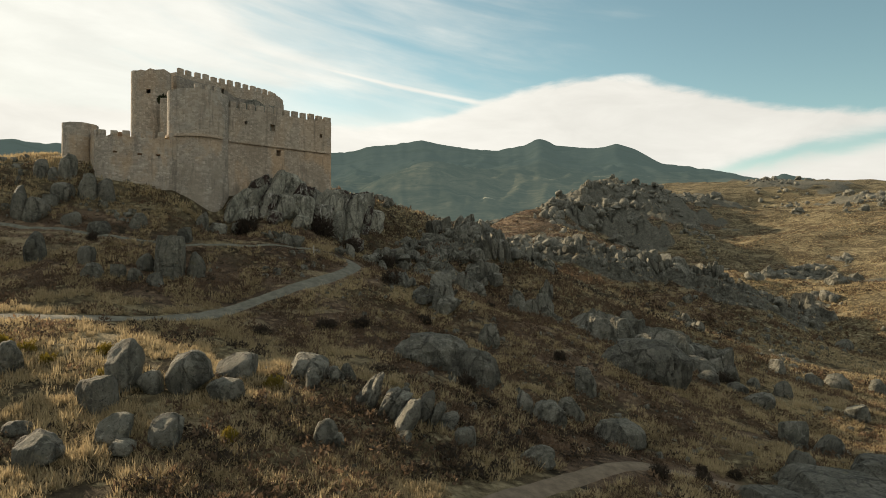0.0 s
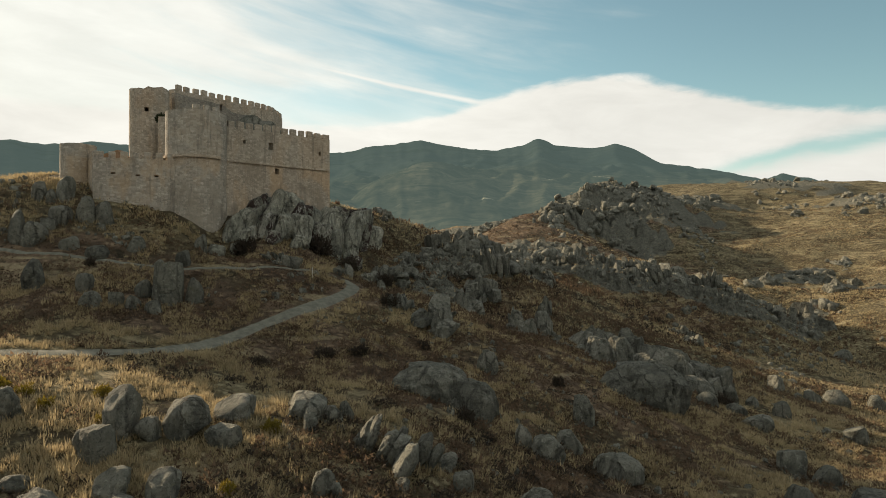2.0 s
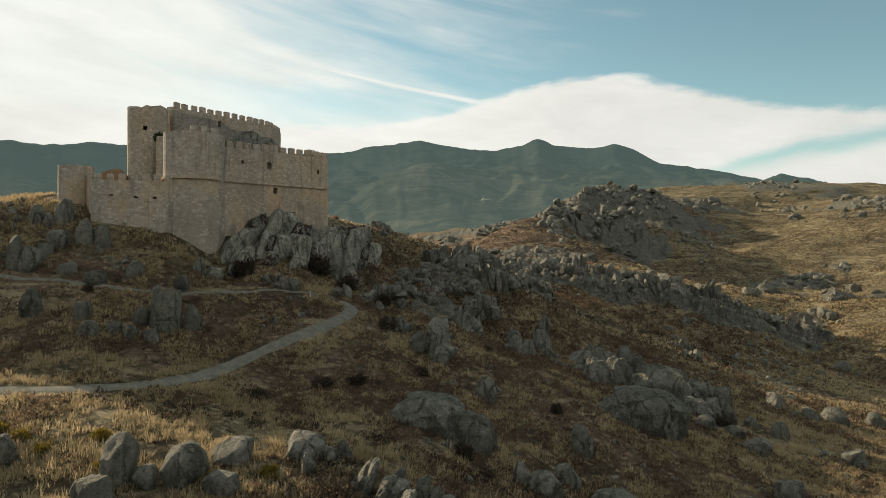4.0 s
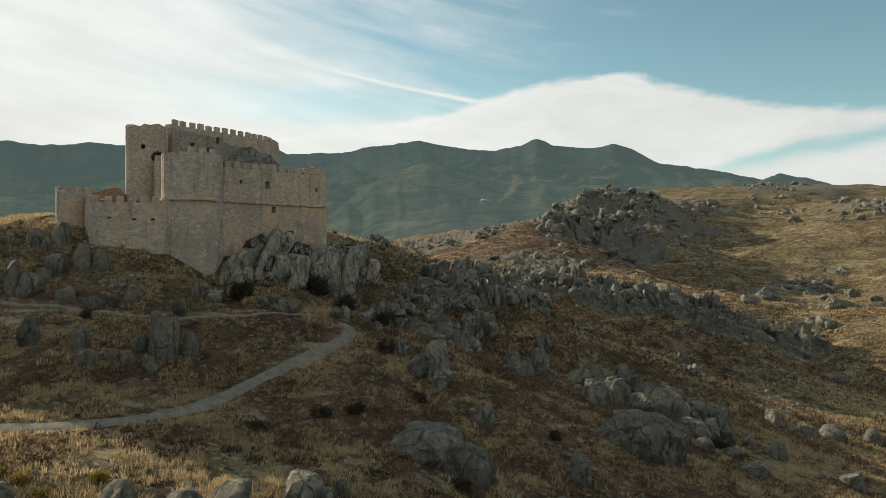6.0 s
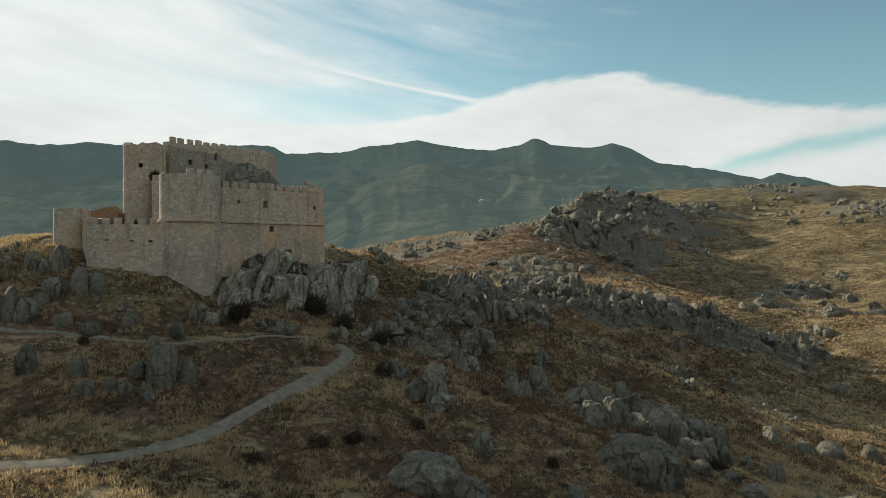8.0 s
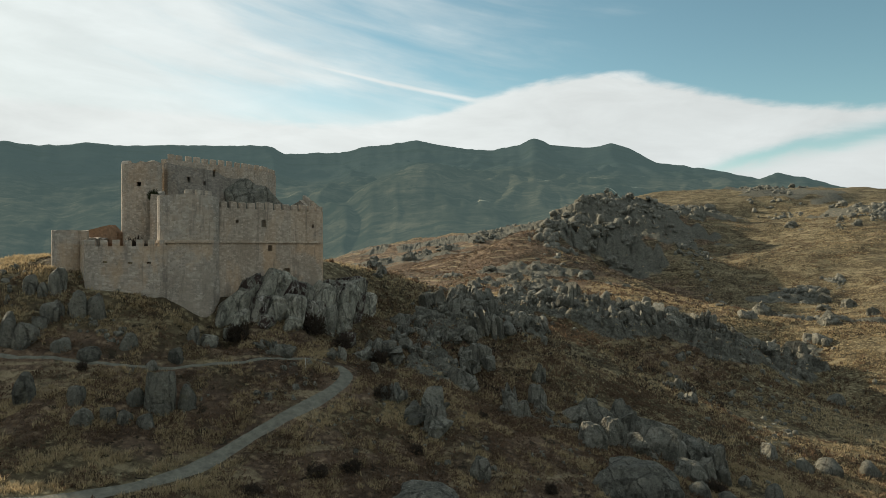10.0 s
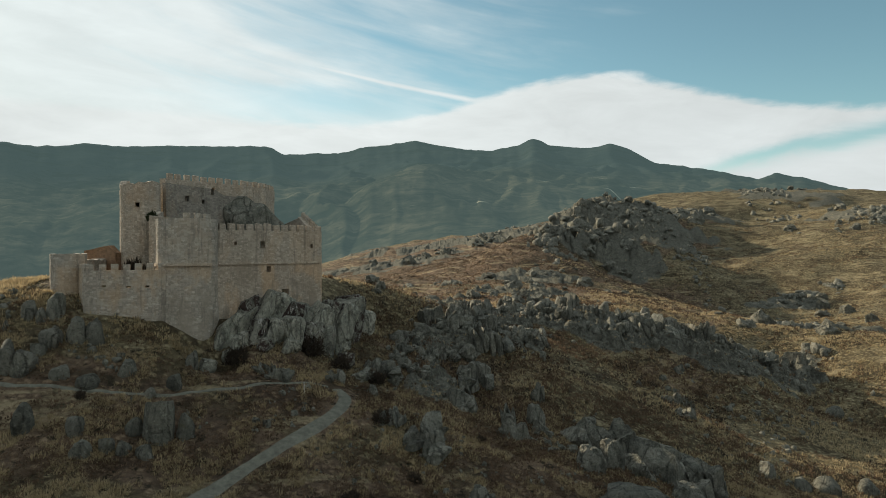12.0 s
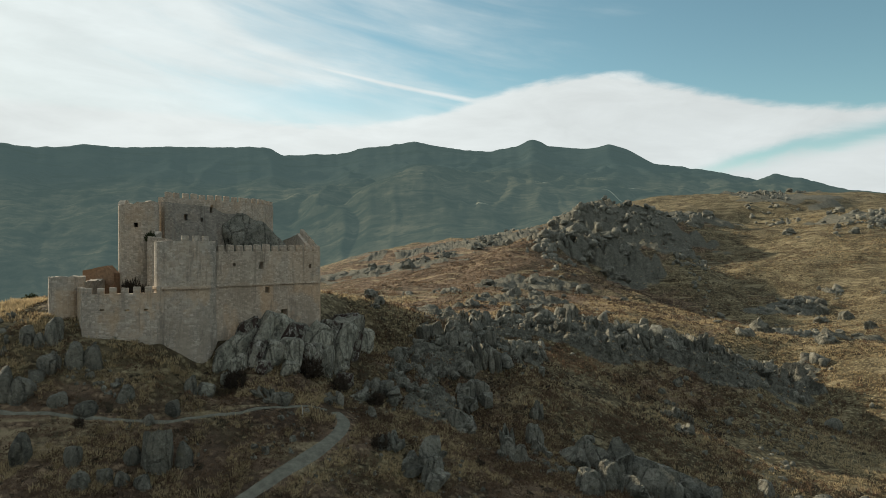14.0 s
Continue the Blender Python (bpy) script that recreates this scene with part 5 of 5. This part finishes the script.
for x0, y0, x1, y1, half, number, lo, hi, label, group in RIDGES:
    for k in range(number):
        f, off = (k + rng.random()) / number, rng.gauss(0, 0.55) * half
        l = math.hypot(x1 - x0, y1 - y0)
        x, y = x0 + (x1 - x0) * f - off * (y1 - y0) / l, y0 + (y1 - y0) * f + off * (x1 - x0) / l
        if float(dist_to_track(x, y, MAIN_TRACK)) < 3 or (-56 < x < -14 and 80 < y < 126):
            continue
        w = lo + (hi - lo) * rng.random() ** 1.7
        shapes = OUTCROP + CRAG if w < 4 and y0 < 170 else OUTCROP + MASS if y0 < 170 else CRAG
        place_boulder("outcrop", shapes[rng.randrange(len(shapes))], x, y, w, w * (rng.uniform(0.45, 0.9) if y0 < 170 else rng.uniform(0.28, 0.7)), w * rng.uniform(0.6, 1.0), label, group, rng.uniform(-60, 60), rng.uniform(-5, 5), 0.5)


# ---- scattered rocks, grass and shrubs ----
def scatter_rocks():
    """Loose stones and broken outcrops too many to count, denser on rocky ground."""
    g = np.random.default_rng(7)
    base = []
    for k in range(8):
        bm = bmesh.new()
        add_block(bm, random.Random(300 + k), (0, 0, 0), (2, 2, 2), 0, 0, 14 + k % 5, 3.0, 0)
        bmesh.ops.triangulate(bm, faces=bm.faces[:])
        bm.verts.index_update()
        base.append((np.array([v.co[:] for v in bm.verts]), np.array([[v.index for v in f.verts] for f in bm.faces])))
        bm.free()
    zones = [  # x0, x1, y0, y1, count, least and greatest size, share kept by the rocky patches
        (-60, 60, 28, 110, 1000, 0.12, 0.45, 0.4),
        (-55, -15, 55, 82, 200, 0.2, 0.7, 0.5),
        (-12, 30, 95, 165, 110, 0.3, 1.4, 0.5),
        (20, 110, 115, 200, 90, 0.2, 1.2, 0.5),
        (-60, 60, 150, 320, 500, 0.4, 1.8, 0.6),
        (40, 190, 280, 560, 500, 0.5, 2.6, 0.5),
        (90, 330, 300, 700, 500, 0.5, 2.4, 0.66),
        (20, 330, 600, 860, 500, 0.8, 4.0, 0.62),
        (330, 760, 380, 960, 900, 0.8, 4.2, 0.62),
        (40, 120, 60, 140, 260, 0.2, 0.9, 0.5),
    ]
    # broken rock along the crests: polyline, spread to either side and downhill, count, least and greatest size
    crests = [
        ([(8, 163), (20, 168), (39, 176), (60, 179), (83, 182), (100, 188), (112, 186)], 5, 16, 320, 0.5, 2.4),
        ([(-8, 112), (2, 118), (10, 128), (20, 138)], 4, 10, 420, 0.3, 1.6),
        ([(14, 88), (24, 92), (34, 92)], 4, 6, 160, 0.2, 0.8),
        ([(60, 352), (80, 392), (110, 432), (150, 470)], 12, 26, 420, 0.7, 3.4),
        ([(110, 500), (165, 520), (215, 565)], 14, 24, 240, 0.8, 4.0),
        ([(168, 318), (196, 344), (222, 352)], 5, 9, 260, 0.6, 2.6),
        ([(120, 262), (142, 268), (160, 262)], 4, 8, 160, 0.5, 2.0),
        ([(330, 470), (380, 530), (440, 560)], 16, 20, 420, 0.8, 4.0),
    ]
    spots = []
    for line, up, down, count, s0, s1 in crests:
        p = np.array(line, float)
        t = np.concatenate([[0], np.cumsum(np.hypot(*np.diff(p, axis=0).T))])
        q = g.uniform(0, t[-1], count * 2)
        x, y = np.interp(q, t, p[:, 0]), np.interp(q, t, p[:, 1])
        off = g.normal(0, 1, count * 2)
        y = y + np.where(off > 0, off * up, off * down) * 0.6
        x = x + g.normal(0, 0.3 * up, count * 2)
        d = fbm(x / (s1 * 3), y / (s1 * 3), 3, 53)
        ok = d > np.quantile(d, 0.5)
        spots += [(a, b, s0, s1) for a, b in zip(x[ok], y[ok])]
    V, F, n0 = [], [], 0
    for x0, x1, y0, y1, count, s0, s1, keep in zones:
        x, y = g.uniform(x0, x1, count * 4), g.uniform(y0, y1, count * 4)
        scale = 6 + 0.06 * np.hypot(x, y)
        d = fbm(x / scale, y / scale, 3, 51)
        ok = d > np.quantile(d, keep + 0.25)
        ok &= (dist_to_track(x, y, MAIN_TRACK) > 1.6) & (dist_to_track(x, y, LOWER_TRACK) > 1.8) & (dist_to_track(x, y, UPPER_TRACK) > 1.0)
        ok &= ~((x > -53) & (x < -16) & (y > 84 + (x + 36) * 0.9 * (x > -30)) & (y < 125))
        spots += [(a, b, s0, s1) for a, b in zip(x[ok][:count], y[ok][:count])]
    heights = height(np.array([q[0] for q in spots]), np.array([q[1] for q in spots]))
    stones = [mesh_from("stone", bv, bf, MAT_GRANITE, False) for bv, bf in base]
    for (x, y, s0, s1), z in zip(spots, heights):
        s = s0 + (s1 - s0) * g.random() ** 2.6
        pick = int(g.integers(8))
        bv, bf = base[pick]
        a = g.uniform(0, 6.28)
        c, sn = math.cos(a), math.sin(a)
        dim = np.array([s * g.uniform(0.6, 1.3), s * g.uniform(0.5, 1.1), s * g.uniform(0.6, 1.5)])
        if s / y > 0.0088 and y < 200:
            ob = new("stone", stones[pick])
            ob.matrix_basis = Matrix.Translation((x, y, z + 0.02 * s)) @ Matrix.Rotation(a, 4, "Z") @ Matrix.Diagonal((*dim, 1))
            tagged(ob, "loose grey granite stone in the dry grass", "stone", "loose stones")
            continue
        p = bv * dim
        p = np.stack([p[:, 0] * c - p[:, 1] * sn + x, p[:, 0] * sn + p[:, 1] * c + y, p[:, 2] + z + 0.02 * s], -1)
        V.append(p)
        F.append(bf + n0)
        n0 += len(p)
    ob = new("loose_rocks", mesh_from("loose_rocks", np.concatenate(V), np.concatenate(F), MAT_GRANITE, False))
    tagged(ob, "scattered grey granite stones and broken outcrops", "rocks", kind="stuff")


scatter_rocks()


def in_castle(x, y):
    return (x > -53) & (x < -16) & (y > np.where(x > -30, 86 + (x + 30) * 0.9, 82.5)) & (y < 122)


def toned(me, tone):
    me.attributes.new("tone", "FLOAT", "POINT").data.foreach_set("value", np.asarray(tone, dtype=np.float32))
    return me


def scatter_blades(name, label, mat, count, region, hmin, hmax, blades, spread, width, seed, patch_scale, patch_keep, category="grass"):
    """Tufts of thin bent blades, thrown over the ground where the patches are."""
    g = np.random.default_rng(seed)
    x0, x1, y0, y1 = region
    x, y = g.uniform(x0, x1, count * 3), y0 + (y1 - y0) * g.random(count * 3) ** 1.35
    wedge = np.abs(x) < 0.78 * y + 8
    d = fbm(x / patch_scale, y / patch_scale, 3, seed + 60) + (0.16 if mat is MAT_HEATH else -0.06) * heath(x, y)
    ok = wedge & (g.random(len(x)) < np.clip((d - patch_keep) / 0.16 + 0.35, 0, 1)) & ~in_castle(x, y) & (dist_to_track(x, y, MAIN_TRACK) > 1.25) & (dist_to_track(x, y, LOWER_TRACK) > 1.5) & (dist_to_track(x, y, UPPER_TRACK) > 0.4)
    x, y = x[ok][:count], y[ok][:count]
    z, bare = height(x, y, True)
    keep = g.random(len(x)) > np.clip((bare - 0.25) / 0.3, 0, 0.9)
    x, y, z = x[keep], y[keep], z[keep]
    n = len(x)
    size = 0.55 + 0.9 * g.random(n) ** 2
    tall = (hmin + (hmax - hmin) * g.random(n) ** 1.6) * (0.7 + 0.6 * fbm(x / 5, y / 5, 2, seed + 90))
    tone = np.clip(0.75 * g.random(n) + 0.25 * size, 0, 1)
    X, Y, Z, T, S = (np.repeat(a, blades) for a in (x, y, z, tall, size))
    m = n * blades
    a = g.uniform(0, 2 * np.pi, m)
    r = spread * S * np.sqrt(g.random(m))
    bx, by = X + r * np.cos(a), Y + r * np.sin(a)
    a2 = a + g.normal(0, 0.7, m)
    lean = g.uniform(0.1, 1.3, m) * np.clip(r / spread + 0.25, 0, 1)
    hgt = T * g.uniform(0.55, 1.1, m)
    w = width * g.uniform(0.6, 1.4, m)
    px, py = -np.sin(a2), np.cos(a2)
    ux, uy = np.cos(a2), np.sin(a2)
    v0 = np.stack([bx - px * w, by - py * w, Z - 0.05], -1)
    v1 = np.stack([bx + px * w, by + py * w, Z - 0.05], -1)
    v2 = np.stack([bx + ux * lean * hgt, by + uy * lean * hgt, Z + hgt], -1)
    V = np.stack([v0, v1, v2], 1).reshape(-1, 3)
    F = np.arange(m * 3).reshape(-1, 3)
    ob = new(name, toned(mesh_from(name, V, F, mat, False), np.repeat(tone, blades * 3)))
    tagged(ob, label, category, kind="stuff")


def scatter_domes(name, label, mat, count, region, rmin, rmax, leaves, leaf, seed, patch_scale, patch_keep):
    """Low cushions of short leafy twigs."""
    g = np.random.default_rng(seed)
    x0, x1, y0, y1 = region
    x, y = g.uniform(x0, x1, count * 3), y0 + (y1 - y0) * g.random(count * 3) ** 1.3
    d = fbm(x / patch_scale, y / patch_scale, 3, seed + 60) + 0.2 * heath(x, y)
    # open grass on the near meadow
    d = d - 0.09 * np.exp(-((x + 17) / 17) ** 2 - ((y - 37) / 12) ** 2)
    ok = (np.abs(x) < 0.78 * y + 8) & (g.random(len(x)) < np.clip((d - patch_keep) / 0.16 + 0.35, 0, 1)) & ~in_castle(x, y) & (dist_to_track(x, y, MAIN_TRACK) > 1.5) & (dist_to_track(x, y, LOWER_TRACK) > 1.7) & (dist_to_track(x, y, UPPER_TRACK) > 0.8)
    x, y = x[ok][:count], y[ok][:count]
    z, bare = height(x, y, True)
    keep = g.random(len(x)) > np.clip((bare - 0.25) / 0.3, 0, 0.88)
    x, y, z = x[keep], y[keep], z[keep]
    n = len(x)
    r = rmin + (rmax - rmin) * g.random(n) ** 2
    X, Y, Z, R = (np.repeat(a, leaves) for a in (x, y, z, r))
    m = n * leaves
    d = g.normal(0, 1, (m, 3))
    d[:, 2] = np.abs(d[:, 2]) * 0.9
    d /= np.linalg.norm(d, axis=1)[:, None]
    c = np.stack([X, Y, Z - 0.05], -1) + d * (R * g.uniform(0.6, 1.0, m))[:, None] * np.array([1, 1, 0.9])
    ax = np.cross(d, g.normal(0, 1, (m, 3)))
    ax /= np.linalg.norm(ax, axis=1)[:, None] + 1e-6
    L = (leaf * R * g.uniform(0.7, 1.5, m))[:, None]
    out = d * 0.8 + 0.6 * g.normal(0, 1, (m, 3)) + np.array([0, 0, 0.4])
    out /= np.linalg.norm(out, axis=1)[:, None]
    V = np.stack([c - ax * L * 0.4, c + ax * L * 0.4, c + out * L], 1).reshape(-1, 3)
    me = toned(mesh_from(name, V, np.arange(m * 3).reshape(-1, 3), mat, False), np.repeat(g.random(n) ** 1.4, leaves * 3))
    tagged(new(name, me), label, "shrub", kind="stuff")


scatter_blades("dry_grass", "tufts of straw-coloured dry grass", MAT_GRASS, 38000, (-62, 75, 20, 100), 0.2, 0.66, 14, 0.3, 0.032, 1, 2.6, 0.45)
scatter_domes("low_scrub", "dark reddish-brown bushes among the dry grass", MAT_BUSH, 900, (-40, 18, 26, 52), 0.25, 0.8, 44, 0.3, 12, 4, 0.52)
scatter_blades("dry_grass", "thin straw-coloured grass on the far slopes", MAT_GRASS, 34000, (-70, 170, 80, 240), 0.25, 0.75, 6, 0.45, 0.07, 2, 10, 0.42)
scatter_domes("heather", "low dark brown heather cushions on the slopes", MAT_HEATH, 24000, (-62, 80, 24, 120), 0.2, 0.7, 14, 0.36, 3, 4, 0.5)
scatter_domes("low_scrub", "dark brown scrub patches on the hillsides", MAT_BUSH, 8500, (-30, 480, 95, 560), 0.4, 1.5, 20, 0.32, 6, 26, 0.54)
scatter_domes("low_scrub", "dark brown scrub on the slope below the ridge", MAT_HEATH, 10000, (-12, 120, 80, 190), 0.3, 1.0, 20, 0.32, 9, 9, 0.5)
scatter_blades("scrub", "small brown scrub dotted over the far slopes", MAT_HEATH, 22000, (-80, 420, 105, 560), 0.35, 1.0, 8, 0.45, 0.12, 4, 16, 0.43, "shrub")
scatter_blades("dry_grass", "straw-coloured grass tussocks on the open hill", MAT_GRASS, 16000, (60, 480, 180, 620), 0.35, 0.9, 8, 0.6, 0.13, 5, 25, 0.42)


def shrub_mesh(name, seed, mat, leaves, size, flat=0.8):
    """A dome of many short twigs with small leaves, open and uneven."""
    g = np.random.default_rng(seed)
    n = leaves
    d = g.normal(0, 1, (n, 3))
    d[:, 2] = np.abs(d[:, 2])
    d /= np.linalg.norm(d, axis=1)[:, None]
    lump = 0.75 + 0.5 * np.array([noise.noise(Vector(q * 1.8) + Vector((seed, 0, 0))) for q in d])
    r = lump * g.uniform(0.45, 1.0, n) ** 0.6
    c = d * r[:, None] * np.array([1, 1, flat])
    ax = g.normal(0, 1, (n, 3))
    ax /= np.linalg.norm(ax, axis=1)[:, None]
    out = d + 0.8 * g.normal(0, 1, (n, 3))
    out /= np.linalg.norm(out, axis=1)[:, None]
    L = size * g.uniform(0.7, 1.4, n)[:, None]
    V = np.stack([c - ax * L * 0.22, c + ax * L * 0.22, c + out * L], 1).reshape(-1, 3)
    # twigs from the root
    k = 40
    tip = c[:k]
    side = np.cross(tip, [0, 0, 1]) * 0.02 + 0.01
    T = np.stack([side, -side, tip], 1).reshape(-1, 3)
    V = np.concatenate([V, T])
    return toned(mesh_from(name, V, np.arange(len(V)).reshape(-1, 3), mat, False), np.full(len(V), 0.5))


def place_shrubs():
    dark = [shrub_mesh("shrub", 100 + i, MAT_BUSH, 900, 0.2) for i in range(4)]
    broom = [shrub_mesh("broom", 120 + i, MAT_BROOM, 700, 0.22, 0.9) for i in range(3)]
    spots = SHRUBS
    for i, (x, y, w, h, kind) in enumerate(spots):
        me = (dark, broom)[kind][i % 3]
        ob = new("shrub", me)
        ob.matrix_basis = pose(x, y, float(height(x, y)) - 0.05, 0, 0, i * 67) @ Matrix.Diagonal((w / 2, w / 2, h, 1))
        tagged(ob, ("dark leafless brown bush beside the rocks", "yellow-green broom bush in dry grass")[kind], "shrub", ("dark bushes", "broom bushes")[kind])


SHRUBS = [
    (-25.8, 83.6, 4.2, 2.8, 0), (-17.4, 90.0, 4.8, 3.6, 0), (-13.5, 91.5, 4.0, 2.4, 0), (-8.3, 92.3, 3.4, 2.4, 0), (-6.4, 77.5, 3.0, 2.0, 0), (2.0, 51.5, 2.2, 1.8, 0),
    (-29.0, 41.6, 2.0, 1.2, 1), (-26.6, 40.8, 1.4, 0.9, 1), (-24.6, 39.8, 1.5, 0.9, 1), (-22.2, 42.0, 1.5, 0.9, 1), (-20.4, 38.6, 1.2, 0.8, 1), (-10.6, 40.0, 1.6, 1.1, 1), (-11.0, 33.0, 1.2, 0.9, 1),
    (-45.0, 62.0, 3.0, 2.0, 0), (-38.0, 69.2, 1.4, 1.2, 0), (14.0, 41.5, 1.6, 1.2, 0), (17.5, 43.0, 1.8, 1.2, 0), (21.5, 47.2, 1.3, 0.9, 0), (19.0, 47.0, 1.2, 0.9, 0), (27.0, 95.5, 1.8, 1.8, 0),
    (35.5, 80.5, 3.0, 2.2, 0), (12.0, 66.0, 1.8, 1.3, 0), (-2.0, 68.0, 2.2, 1.2, 0), (-8.0, 62.0, 2.6, 1.2, 0), (-11.0, 60.5, 3.0, 1.4, 0), (-16.0, 56.0, 2.6, 1.2, 0), (6.0, 80.0, 1.6, 1.2, 0),
    (-44.0, 93.6, 3.6, 4.2, 0), (-40.8, 91.2, 2.6, 4.0, 0),
]
place_shrubs()


def build_tree():
    tree = new("tree")
    x, y = -88.0, 140.0
    z = float(height(x, y))
    tree.location = (x, y, z - 0.25)
    tree.scale = (1.6, 1.6, 1.6)
    tagged(tree, "small round dark evergreen tree on the meadow", "tree")
    bm = bmesh.new()
    for k in range(6):
        a = k * 1.05
        tip = Vector((0.8 * math.cos(a), 0.8 * math.sin(a), 1.7)) if k else Vector((0, 0, 2.0))
        base = Vector((0, 0, -0.2)) if not k else Vector((0, 0, 0.6))
        q = (tip - base).to_track_quat("Z", "Y").to_matrix().to_4x4()
        l = (tip - base).length
        bmesh.ops.create_cone(bm, segments=8, radius1=0.2 if not k else 0.1, radius2=0.05, depth=l, matrix=Matrix.Translation(base) @ q @ Matrix.Translation((0, 0, l / 2)))
    me = bpy.data.meshes.new("trunk")
    bm.to_mesh(me)
    bm.free()
    trunk = new("trunk", me)
    me.materials.append(MAT_BARK)
    trunk.parent = tree
    crown = new("crown", shrub_mesh("crown", 140, MAT_TREE, 5000, 0.14, 1.0))
    crown.parent = tree
    crown.matrix_basis = pose(0, 0, 0.7) @ Matrix.Diagonal((1.6, 1.5, 2.1, 1))


build_tree()


def build_post():
    x, y = -15.9, 78.6
    bm = bmesh.new()
    bmesh.ops.create_cone(bm, segments=8, radius1=0.06, radius2=0.05, depth=1.5, cap_ends=True, matrix=Matrix.Translation((0, 0, 0.65)))
    post = bpy.data.meshes.new("post")
    bm.to_mesh(post)
    bm.free()
    m, nt, b = material("weathered_pale_wood", 0.8)
    nt.links.new(ramp(nt, noise_tex(nt, position(nt), 9.0), [(0.3, (0.4, 0.38, 0.33)), (0.7, (0.62, 0.6, 0.54))]), b.inputs["Base Color"])
    post.materials.append(m)
    ob = new("marker_post", post)
    ob.location = (x, y, float(height(x, y)))
    tagged(ob, "thin pale wooden marker post beside the track", "post")


build_post()

ivy = new("ivy", shrub_mesh("ivy", 160, MAT_TREE, 1400, 0.2, 1.0))
ivy.matrix_basis = pose(-40.6, 92.4, 41.9, 0, 0, 40) @ Matrix.Diagonal((0.9, 0.6, 1.8, 1))
tagged(ivy, "dark ivy clump growing on the broken wall", "ivy")
